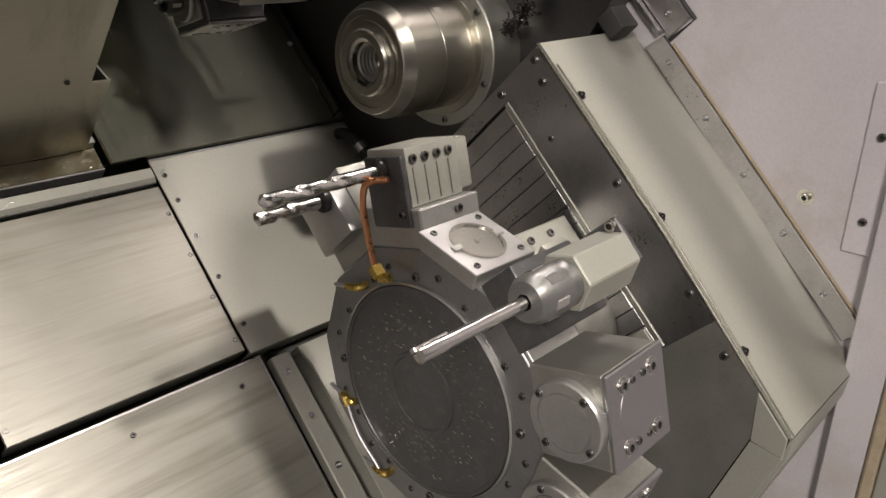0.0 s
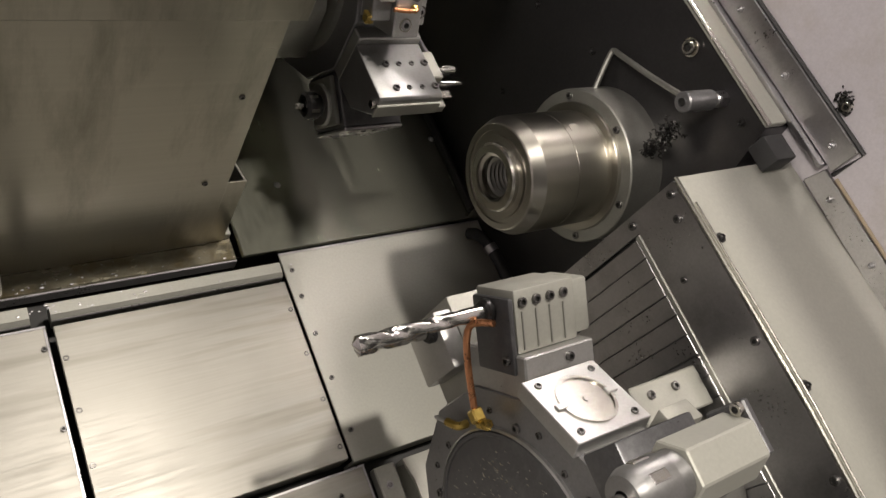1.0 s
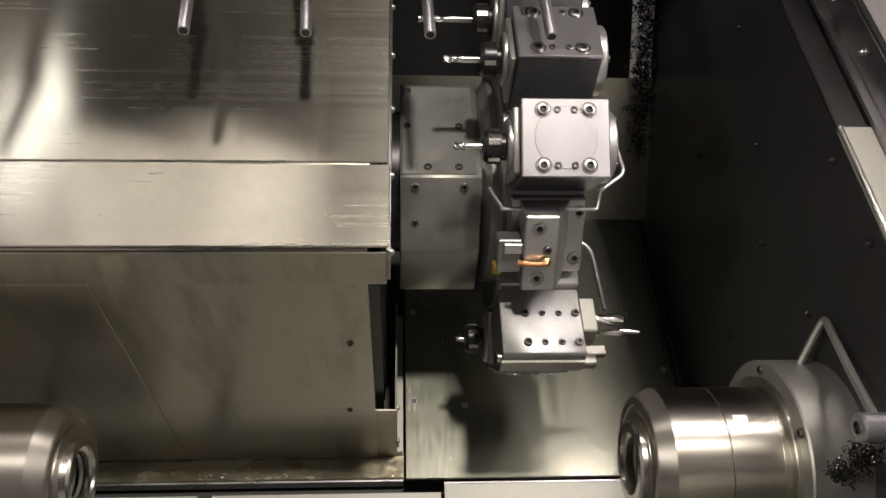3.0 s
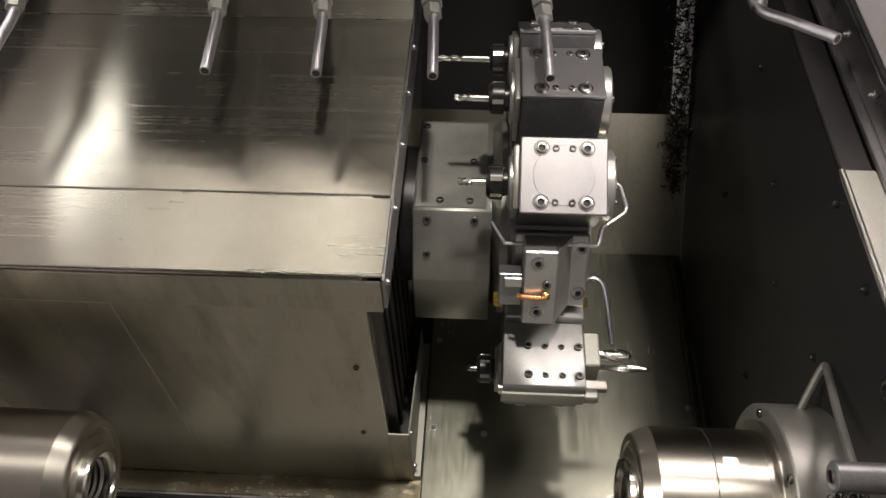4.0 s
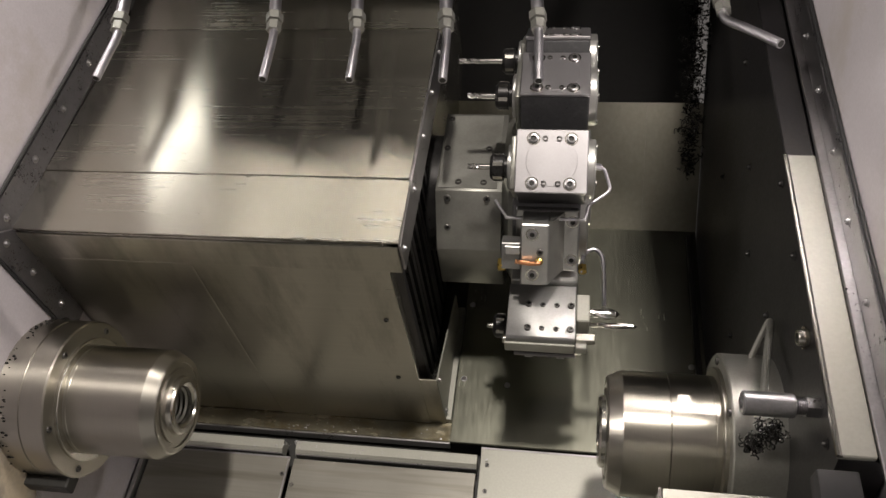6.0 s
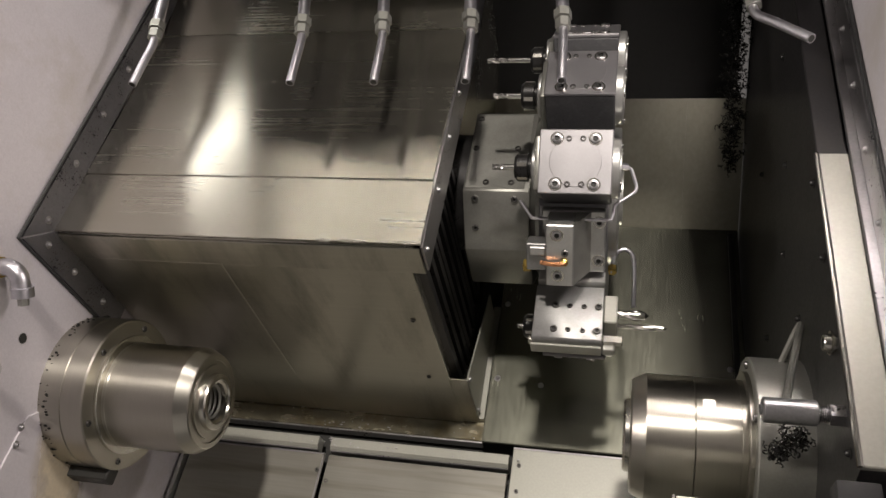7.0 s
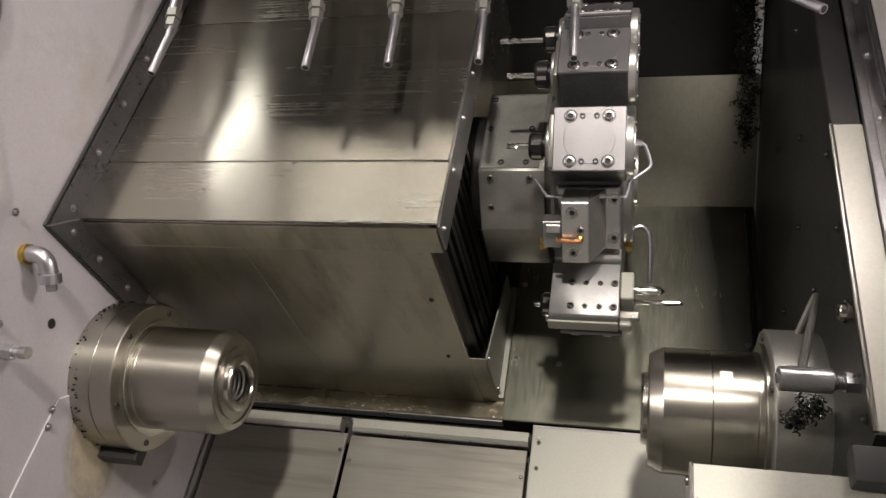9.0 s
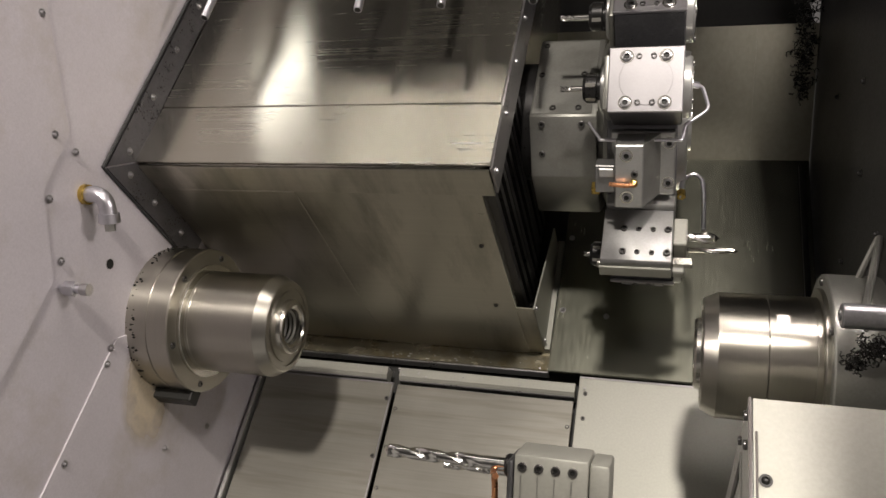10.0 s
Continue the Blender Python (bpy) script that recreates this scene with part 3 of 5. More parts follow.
lathe(bm, [(LEFT + 0.0035, 0.052), (LEFT + 0.0035, 0)], 0.262, 0.585, 40)
part("backing", bm, gap_dark, vent)
bm = B()
for i in range(-12, 13):
    h = math.sqrt(max(0.0, 0.051 ** 2 - (i * 0.004) ** 2))
    tube(bm, [(LEFT + 0.005, 0.262 - h, 0.585 + i * 0.004), (LEFT + 0.005, 0.262 + h, 0.585 + i * 0.004)], 0.0007, 4)
    tube(bm, [(LEFT + 0.0056, 0.262 + i * 0.004, 0.585 - h), (LEFT + 0.0056, 0.262 + i * 0.004, 0.585 + h)], 0.0007, 4)
part("mesh", bm, trim_steel, vent)
# A drilled hole, its dark depth painted on a disc, the coolant elbow and a hose fitting.
hole = thing("plug_hole", (LEFT, -0.005, 0.185), "round black blind hole in the end wall", "hole")
part("rim", lathe(B(), [(LEFT, 0.0085), (LEFT + 0.0006, 0.0085), (LEFT + 0.0006, 0.0075), (LEFT, 0.0075)], -0.008, 0.185, 20), trim_steel, hole)
part("plug", lathe(B(), [(LEFT + 0.0008, 0.0078), (LEFT + 0.0008, 0)], -0.008, 0.185, 20), gap_dark, hole)
elbow = thing("pipe_elbow", (LEFT, 0.045, 0.30), "grey galvanised pipe elbow pointing down, with brass sealing", "pipe elbow")
down = Vector((0, -math.sqrt(0.5), -math.sqrt(0.5)))
e0 = Vector((LEFT, 0.048, 0.292))
part("bend", tube(B(), [e0, e0 + Vector((0.022, 0, 0)), e0 + Vector((0.036, 0, 0)) + down * 0.010, e0 + Vector((0.040, 0, 0)) + down * 0.034], 0.0125, 18), alu, elbow)
part("collar", tube(B(), [e0 + Vector((0.040, 0, 0)) + down * 0.028, e0 + Vector((0.040, 0, 0)) + down * 0.042], 0.0155, 18), alu, elbow)
part("plug", tube(B(), [e0 + Vector((0.040, 0, 0)) + down * 0.042, e0 + Vector((0.040, 0, 0)) + down * 0.054], 0.008, 6), grey_cast, elbow)
part("seal", tube(B(), [e0, e0 + Vector((0.008, 0, 0))], 0.0155, 12), brass, elbow)
fit_l = thing("hose_fitting", (LEFT, -0.085, 0.245), "steel hose fitting with a hexagon nut", "fitting")
f0 = Vector((LEFT, -0.09, 0.25))
part("body", tube(B(), [f0, f0 + Vector((0.045, 0.002, -0.004))], 0.0065, 14), alu, fit_l)
part("nut", tube(B(), [f0 + Vector((0.008, 0, 0)), f0 + Vector((0.024, 0.001, -0.002))], 0.0115, 6), alu, fit_l)
part("collar", tube(B(), [f0 + Vector((0.034, 0.0015, -0.003)), f0 + Vector((0.046, 0.002, -0.004))], 0.009, 14), trim_steel, fit_l)
# Dried coolant running down below the left spindle.
stain = B()
rows = []
for i in range(13):
    mid = Vector((LEFT + 0.0034, -0.066, 0.062)) + down * (0.24 * i / 12)
    side = Vector((0, 0.7, -0.7))
    rows.append([stain.verts.new(mid + side * (0.075 * (k / 6 - 0.5) * 2)) for k in range(7)])
for a, b in zip(rows, rows[1:]):
    quads(stain, a, b, False)
single("coolant_residue", stain, residue, "dried cream-coloured coolant residue running down the wall", "stain", "stuff")


# ---- spindles ----
def threads(bm, x0, x1, r, y, z, turns=4):
    for k in range(turns):
        x = x0 + (x1 - x0) * (k + 0.5) / turns
        w = abs(x1 - x0) / turns * 0.3
        lathe(bm, [(x - w, r), (x, r - 0.004), (x + w, r)], y, z, 32)


sy, sz = 0.000, -0.006
spin_l = thing("main_spindle", (LEFT, sy, sz), "turned steel collet chuck on a screwed flange, with threaded bore", "spindle")
part("flange", lathe(B(), [(LEFT - 0.02, 0.124), (-0.852, 0.124), (-0.851, 0.1225), (-0.849, 0.1225), (-0.848, 0.124), (-0.814, 0.124), (-0.812, 0.122), (-0.812, 0.09)], sy, sz, 72), turned, spin_l, sharp=9)
part("seat_ring", lathe(B(), [(-0.812, 0.098), (-0.807, 0.098), (-0.806, 0.097), (-0.806, 0.08)], sy, sz, 72), nose_steel, spin_l, sharp=9)
part("body", lathe(B(), [(-0.806, 0.0865), (-0.801, 0.0865), (-0.800, 0.086), (-0.681, 0.086)], sy, sz, 72), turned, spin_l, sharp=9)
part("chamfer", lathe(B(), [(-0.681, 0.086), (-0.680, 0.0855), (-0.6625, 0.0765), (-0.661, 0.0745), (-0.661, 0.067), (-0.6635, 0.0665), (-0.6635, 0.060), (-0.660, 0.0595), (-0.660, 0.045)], sy, sz, 72), turned_face, spin_l, "finely turned front face", sharp=9)
part("nose_ring", lathe(B(), [(-0.660, 0.047), (-0.6525, 0.0455), (-0.650, 0.043), (-0.650, 0.036), (-0.653, 0.035), (-0.655, 0.030), (-0.70, 0.029), (-0.70, 0)], sy, sz, 56), nose_steel, spin_l, "polished nose ring", sharp=9)
bm = B()
threads(bm, -0.692, -0.66, 0.0285, sy, sz)
part("bore_thread", bm, grey_cast, spin_l)
for k in range(6):
    a = radians(20 + 60 * k)
    screw(CAP_M, (-0.8135, sy + 0.110 * math.cos(a), sz + 0.110 * math.sin(a)), "x", spin_l)
# Block coloured near-black to hold the shade under the flange.
part("drain_block", box(B(), LEFT, -0.815, -0.138, -0.112, -0.062, -0.035, 0.002), gap_dark, spin_l)
bm = B()
random.seed(7)
for k in range(120):
    a = random.uniform(0, 6.28)
    r = 0.1235 + random.uniform(-0.0005, 0.003)
    x = random.uniform(LEFT + 0.001, -0.872)
    bmesh.ops.create_icosphere(bm, subdivisions=1, radius=random.uniform(0.0008, 0.0022), matrix=Matrix.Translation((x, sy + r * math.cos(a), sz + r * math.sin(a))) @ Matrix.Diagonal((1.6, 1, 1, 1)))
single("chip_crust", bm, chip_metal, "crust of fine dark chips round the spindle flange", "chips", "stuff")

ry, rz = 0.002, 0.009
spin_r = thing("counter_spindle", (0.215, ry, rz), "turned steel collet chuck with a grooved body and threaded bore", "spindle")
part("flange", lathe(B(), [(0.24, 0.121), (0.156, 0.121), (0.154, 0.119), (0.154, 0.095)], ry, rz, 72), grey_cast, spin_r, sharp=9)
part("seat_ring", lathe(B(), [(0.1545, 0.101), (0.149, 0.101), (0.148, 0.100), (0.148, 0.08)], ry, rz, 72), turned, spin_r, sharp=9)
part("rear_body", lathe(B(), [(0.149, 0.0885), (0.141, 0.0885), (0.1405, 0.088), (0.1395, 0.088), (0.139, 0.0885), (0.0838, 0.0885), (0.0832, 0.0878), (0.0832, 0.08)], ry, rz, 72), turned, spin_r, sharp=9)
part("body", lathe(B(), [(0.0826, 0.08), (0.0826, 0.0878), (0.0820, 0.0885), (0.0205, 0.0885)], ry, rz, 72), turned, spin_r, sharp=9)
part("chamfer", lathe(B(), [(0.0205, 0.0885), (0.0195, 0.088), (0.0025, 0.0795), (0.001, 0.0775), (0.001, 0.069), (0.0035, 0.0685), (0.0035, 0.062), (0.0, 0.0615), (0.0, 0.050)], ry, rz, 72), turned_face, spin_r, "finely turned front face", sharp=9)
part("nose_ring", lathe(B(), [(0.0, 0.0515), (-0.006, 0.051), (-0.009, 0.048), (-0.009, 0.037), (-0.005, 0.036), (-0.003, 0.031), (0.05, 0.030), (0.05, 0)], ry, rz, 56), nose_steel, spin_r, "polished nose ring", sharp=9)
bm = B()
threads(bm, 0.004, 0.042, 0.0295, ry, rz, 5)
part("bore_thread", bm, grey_cast, spin_r)
for k in range(6):
    a = radians(35 + 60 * k)
    screw(CAP_M, (0.1545, ry + 0.110 * math.cos(a), rz + 0.110 * math.sin(a)), "-x", spin_r)
part("index_mark", box(B(), 0.092, 0.108, ry - 0.002, ry + 0.022, rz + 0.0872, rz + 0.0882, 0.0003), turned, spin_r)

# Coolant bar, bent rod and chip nest beside the right spindle.
bar = thing("coolant_bar", (0.215, -0.055, 0.246), "round grey coolant bar screwed into the inner wall", "coolant pipe")
part("body", lathe(B(), [(0.136, 0.006), (0.138, 0.006), (0.138, 0.0120), (0.1395, 0.0140), (0.193, 0.0140), (0.1945, 0.0125), (0.195, 0.0085), (INNER, 0.0085)], -0.055, 0.246, 24), disc_steel, bar)
for k in range(5):
    part("thread", lathe(B(), [(0.1965 + 0.0018 * k, 0.0085), (0.1974 + 0.0018 * k, 0.0098), (0.1983 + 0.0018 * k, 0.0085)], -0.055, 0.246, 18), trim_steel, bar)
part("nut", lathe(B(), [(0.206, 0.009), (0.206, 0.0125), (INNER, 0.0125)], -0.055, 0.246, 6), trim_steel, bar)
part("socket", lathe(B(), [(0.1395, 0), (0.1395, 0.0065)], -0.055, 0.246, 6), gap_dark, bar)
rod = thing("bent_rod", (0.2, 0.1, 0.13), "bent grey steel rod leaning over the spindle flange", "rod")
part("leg", tube(B(), [(0.164, -0.046, 0.238), (0.186, 0.03, 0.192), (0.208, 0.105, 0.150), (0.212, 0.119, 0.142), (0.210, 0.12, 0.135), (0.202, 0.105, 0.11), (0.192, 0.085, 0.08)], 0.0046, 8), grey_cast, rod)
nest = B()
random.seed(21)
for k in range(170):
    c = Vector((random.gauss(0.186, 0.008), random.gauss(-0.052, 0.006), random.gauss(0.165, 0.012)))
    if random.random() < 0.35:
        c = Vector((random.gauss(0.172, 0.005), random.gauss(-0.060, 0.005), random.gauss(0.142, 0.008)))
    rad, pitch, axis = random.uniform(0.0010, 0.0032), random.uniform(0.0012, 0.003), Matrix.Rotation(random.uniform(0, 6.28), 4, Vector((random.random() - 0.5, random.random() - 0.5, random.random() - 0.5)))
    pts = [c + (axis @ Vector((rad * math.cos(i * 1.1), rad * math.sin(i * 1.1), pitch * i * 0.5))) for i in range(random.randint(5, 11))]
    tube(nest, pts, random.uniform(0.0005, 0.0011), 4, 2)
single("chip_nest", nest, chip_metal, "tangled nest of dark curled chips hanging from the coolant bar", "chips", "stuff")
random.seed(5)
hang = B()
for k in range(640):
    t = random.random() ** 1.3
    spread_x = 0.016 * (1 - 0.5 * t)
    wy, wz = REAR - 0.012 - random.uniform(0, 0.02), 0.80 - 0.46 * t
    yy, zz = slope_of(wy, wz)
    c = Vector((0.196 + random.gauss(0, spread_x) - 0.006 * t, yy, zz))
    rad = random.uniform(0.0015, 0.0055)
    axis = Matrix.Rotation(random.uniform(0, 6.28), 4, Vector((random.random() - 0.5, random.random() - 0.5, random.random() - 0.5)))
    pts = [c + (axis @ Vector((rad * math.cos(i * 1.2), rad * math.sin(i * 1.2), 0.0018 * i))) for i in range(random.randint(5, 10))]
    tube(hang, pts, random.uniform(0.0006, 0.0014), 4, 1)
single("hanging_chips", hang, chip_metal, "long hanging clump of black curled chips in the corner", "chips", "stuff")

# ---- right end: rail, trim, lower cover ----
rail = thing("guard_rail", (0.23, 0.07, 0.25), "pale folded steel guard rail with a bright edge", "guard rail")
part("sheet", box(B(), 0.219, 0.257, -0.127, 0.292, 0.276, 0.286, 0.0015), plate_steel, rail)
part("edge", tube(B(), [(0.2195, -0.127, 0.284), (0.2195, 0.292, 0.284)], 0.0035, 8), nose_steel, rail)
for y in (-0.10, 0.03, 0.15, 0.27):
    screw(DOME_D, (INNER - 0.0004, y, 0.252), "-x", rail)
upper_rail = thing("guard_rail", (0.23, 0.5, 0.25), "dark upper steel rail behind the guard rail", "guard rail")
part("sheet", box(B(), 0.2205, 0.257, 0.293, 0.93, 0.2765, 0.281, 0.0015), darkened_steel, upper_rail)
wall_bolt = thing("wall_bolt", (0.215, 0.032, 0.246), "large bright socket screw in the inner wall", "bolt")
screw(cap_screw_mesh(0.0105, 0.013, 0.006, nose_steel), (INNER, 0.032, 0.250), "-x", wall_bolt, name="head")
part("washer", lathe(B(), [(0.2149, 0.014), (INNER - 0.0035, 0.014), (INNER - 0.0035, 0.008)], 0.032, 0.250, 20), nose_steel, wall_bolt)
small = thing("wall_bolt", (0.215, 0.155, 0.12), "small dark screws scattered on the inner wall", "bolt")
for y, z in ((0.155, 0.10), (0.30, 0.05), (0.42, 0.12), (0.55, -0.05), (0.60, 0.18), (0.25, -0.12)):
    screw(DOME_D, (INNER, y, z), "-x", small)
trim_r = thing("wall_trim", (0.25, 0.3, 0.3), "zinc trim strip with screws beside the guard rail", "trim strip")
part("strip", box(B(), 0.2575, RIGHT + 0.0295, -0.20, 0.93, 0.284, 0.291, 0.001), trim_steel, trim_r)
part("upright", box(B(), RIGHT + 0.022, RIGHT + 0.0298, -0.212, 0.93, 0.2915, 0.334, 0.001), trim_steel, trim_r)
part("gasket", tube(B(), [(RIGHT + 0.027, -0.215, 0.288), (RIGHT + 0.027, -0.217, 0.336), (RIGHT + 0.027, 0.93, 0.338)], 0.003, 6, 1), rubber, trim_r)
for k in range(10):
    screw(DOME, (RIGHT + 0.022, -0.185 + 0.115 * k, 0.311), "-x", trim_r)
block = thing("rubber_block", (0.215, -0.165, 0.27), "black rubber stop block at the end of the guard rail", "stop block")
part("body", box(B(), 0.196, 0.238, -0.178, -0.140, 0.252, 0.282, 0.003), rubber, block)
trim_f = thing("wall_trim", (RIGHT + 0.03, -0.4, 0.266), "long zinc trim strip with screws along the lower cover", "trim strip")
part("strip", prism(B(), [(-0.198, 0.252), (-0.204, 0.286), (-0.70, 0.278), (-0.70, 0.244)], RIGHT + 0.024, RIGHT + 0.0298, 0.001), trim_steel, trim_f)
part("gasket", tube(B(), [(RIGHT + 0.0285, -0.222, 0.2885), (RIGHT + 0.0285, -0.70, 0.2805)], 0.0024, 6, 1), crust, trim_f, "dried yellowish sealant bead")
for k in range(5):
    y = -0.24 - 0.098 * k
    screw(DOME, (RIGHT + 0.024, y, 0.269 + 0.017 * (y + 0.22)), "-x", trim_f)
wet = thing("wall_fitting", (RIGHT + 0.03, -0.15, 0.37), "wall screw covered in a dark clump of wet chips", "fitting")
bm = B()
random.seed(31)
for k in range(70):
    c = Vector((RIGHT + 0.027, random.gauss(-0.147, 0.007), random.gauss(0.352, 0.006)))
    bmesh.ops.create_icosphere(bm, subdivisions=1, radius=random.uniform(0.0012, 0.0035), matrix=Matrix.Translation(c) @ Matrix.Rotation(random.uniform(0, 3), 4, "X") @ Matrix.Diagonal((1, 1.8, 0.6, 1)))
part("chip_clump", bm, chip_metal, wet, "dark clump of wet chips")
screw(CAP_B, (RIGHT + 0.029, -0.155, 0.352), "-x", wet)
bolt_w = thing("wall_bolt", (RIGHT + 0.03, -0.50, 0.34), "bright socket screw with a washer in the wall sheet", "bolt")
part("washer", lathe(B(), [(RIGHT + 0.03, 0.011), (RIGHT + 0.028, 0.011), (RIGHT + 0.028, 0.005)], -0.507, 0.317, 20), nose_steel, bolt_w)
screw(CAP_B, (RIGHT + 0.028, -0.507, 0.317), "-x", bolt_w)
post = thing("door_post", (RIGHT, -0.6, 0.35), "grey door post with a rusty brown edge beside the opening", "post")
part("post", prism(B(), side_outline(-0.735, -0.682, -0.74, 0.5), RIGHT + 0.004, RIGHT + 0.0298, 0.002), wall_grey, post)
part("edge", prism(B(), side_outline(-0.752, -0.736, -0.74, 0.5), RIGHT - 0.004, RIGHT + 0.0298, 0.003), crust, post, "brown crusted sealing edge")
part("jamb", prism(B(), side_outline(-0.80, -0.753, -0.74, 0.5), RIGHT + 0.004, RIGHT + 0.0298, 0.002), plate_steel, post)
hinge = thing("hinge_plate", (RIGHT + 0.03, -0.53, 0.40), "raised steel plate with two screws and dried residue", "plate")
part("plate", prism(B(), side_outline(-0.679, -0.640, -0.195, 0.03), RIGHT + 0.0245, RIGHT + 0.0298, 0.002), wall_grey, hinge)
for h in (-0.037, -0.149):
    y, z = slope_of(-0.66, h)
    screw(CAP_M, (RIGHT + 0.0245, y, z), "-x", hinge)

tail = thing("lower_cover", (0.13, -0.43, -0.2), "pale grey steel cover box of the lower turret slide", "machine cover")
CX = 0.043
part("top_sheet", prism(B(), [(-0.163, 0.245), (-0.163, 0.249), (-0.46, 0.2505), (-0.676, 0.241), (-0.740, 0.2375), (-0.740, 0.2335), (-0.676, 0.237), (-0.46, 0.2465)], CX + 0.004, RIGHT + 0.026), plate_steel, tail)
part("end_sheet", prism(B(), [(-0.164, 0.2455), (-0.167, 0.2455), (-0.167, -0.33), (-0.164, -0.33)], CX + 0.004, 0.214), plate_steel, tail)
part("side_band", prism(B(), [(-0.164, 0.243), (-0.46, 0.2445), (-0.578, 0.240), (-0.578, 0.159), (-0.189, 0.159), (-0.189, -0.33), (-0.164, -0.33)], CX, CX + 0.0035), trim_steel, tail)
part("lip", tube(B(), [(CX + 0.001, -0.162, 0.2475), (CX + 0.001, -0.46, 0.249), (CX + 0.001, -0.675, 0.2395)], 0.002, 6, 1), nose_steel, tail)
part("second_lip", tube(B(), [(CX + 0.007, -0.20, 0.2505), (CX + 0.007, -0.46, 0.252), (CX + 0.007, -0.738, 0.239)], 0.0014, 6, 1), nose_steel, tail)
part("shutter_rail", box(B(), CX - 0.002, CX + 0.003, -0.577, -0.190, 0.150, 0.1585, 0.001), grey_cast, tail)
for k in range(15):
    y = -0.192 - 0.027 * k
    part("slat", prism(B(), [(y, -0.32), (y, 0.1455), (y - 0.0264, 0.1455), (y - 0.0264, -0.32)], CX + 0.004 - 0.0006 * (k % 3), CX + 0.009, 0.001), trim_steel, tail)
part("lower_plate", prism(B(), [(-0.545, 0.1455), (-0.578, 0.1455), (-0.578, -0.2), (-0.545, -0.2)], CX - 0.002, CX + 0.0035, 0.001), plate_steel, tail)
part("skirt", prism(B(), [(-0.5785, 0.240), (-0.675, 0.2355), (-0.722, 0.19), (-0.84, -0.05), (-0.84, -0.33), (-0.5785, -0.33)], CX + 0.002, CX + 0.005), grey_cast, tail)
part("corner_sheet", prism(B(), [(-0.676, 0.235), (-0.739, 0.2325), (-0.757, 0.212), (-0.724, 0.189)], CX + 0.0005, CX + 0.005, 0.0005), plate_steel, tail)
part("corner_sheet", prism(B(), [(-0.725, 0.188), (-0.758, 0.211), (-0.88, -0.05), (-0.842, -0.05)], CX + 0.0005, CX + 0.005, 0.0005), plate_steel, tail)
part("nose_sheet", prism(B(), [(-0.741, 0.233), (-0.741, 0.2375), (-0.762, 0.212), (-0.886, -0.05), (-0.88, -0.05), (-0.757, 0.210)], CX + 0.0055, RIGHT + 0.026), plate_steel, tail)
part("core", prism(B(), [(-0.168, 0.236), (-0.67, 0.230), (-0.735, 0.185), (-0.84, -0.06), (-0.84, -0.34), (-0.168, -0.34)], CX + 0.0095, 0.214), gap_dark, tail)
for y, z in ((-0.176, 0.231), (-0.176, 0.155), (-0.205, 0.222), (-0.372, 0.232), (-0.535, 0.232), (-0.62, 0.225), (-0.46, 0.175), (-0.27, 0.185)):
    screw(CAP_M if (y, z) != (-0.27, 0.185) else SET, (CX, y, z), "-x", tail)
for x, y in ((0.058, -0.25), (0.056, -0.437), (0.056, -0.627)):
    screw(DOME_D, (x, y, 0.250 if y > -0.5 else 0.243), "z", tail)

# ---- coolant nozzles over the box ----
def nozzle(tip, foot, bend=None):
    tip, foot = Vector(tip), Vector(foot)
    ob = thing("coolant_nozzle", foot, "bent aluminium coolant nozzle in a hexagon fitting", "nozzle", "coolant nozzles")
    axis = (foot - tip).normalized()
    elbow_at = tip + (foot - tip) * 0.52 if bend is None else Vector(bend)
    end = (foot - elbow_at).normalized()
    pts = [tip, tip + (elbow_at - tip) * 0.6, elbow_at, elbow_at + end * 0.03]
    part("pipe", tube(B(), pts, 0.0066, 14), alu, ob)
    part("bore", tube(B(), [tip - (elbow_at - tip).normalized() * 0.0004, tip + (elbow_at - tip).normalized() * 0.001], 0.0048, 12), gap_dark, ob)
    s = elbow_at + end * 0.012
    part("gland_nut", tube(B(), [s, s + end * 0.016], 0.0115, 6), grey_cast, ob)
    part("hexagon", tube(B(), [s + end * 0.019, s + end * 0.034], 0.0135, 6), grey_cast, ob)
    part("neck", tube(B(), [s + end * 0.034, s + end * 0.30], 0.0095, 14), alu, ob)
    return ob


for tip_x, foot_x in ((-0.790, -0.806), (-0.520, -0.548), (-0.387, -0.413), (-0.249, -0.272), (-0.112, -0.130)):
    nozzle((tip_x, 0.375, 0.338), (foot_x, 0.62, 0.372), (tip_x - (0.004 if tip_x > -0.7 else -0.004), 0.462, 0.346))
nozzle((0.204, 0.399, 0.383), (0.13, 0.64, 0.375), (0.146, 0.487, 0.356))
manifold = thing("coolant_manifold", (-0.3, 0.75, 0.45), "grey coolant pipe above the nozzles", "coolant pipe")
part("pipe", tube(B(), [(LEFT + 0.002, 0.765, 0.392), (0.213, 0.765, 0.392)], 0.02, 20), grey_cast, manifold)


# ---- turrets ----
def station(centre, degrees):
    """The frame of a turret station: x along the axis, y round the turret, z outwards from its axis."""
    a = radians(degrees)
    return Matrix(((1, 0, 0, 0), (0, math.sin(a), math.cos(a), centre[0]), (0, -math.cos(a), math.sin(a), centre[1]), (0, 0, 0, 1)))


def polygon(centre, r, first, count):
    return [(centre[0] + r * math.cos(radians(first + 360 / count * k)), centre[1] + r * math.sin(radians(first + 360 / count * k))) for k in range(count)]


BORE_RING = ring_mesh(0.0078, 0.0098, 0.0008, nose_steel)


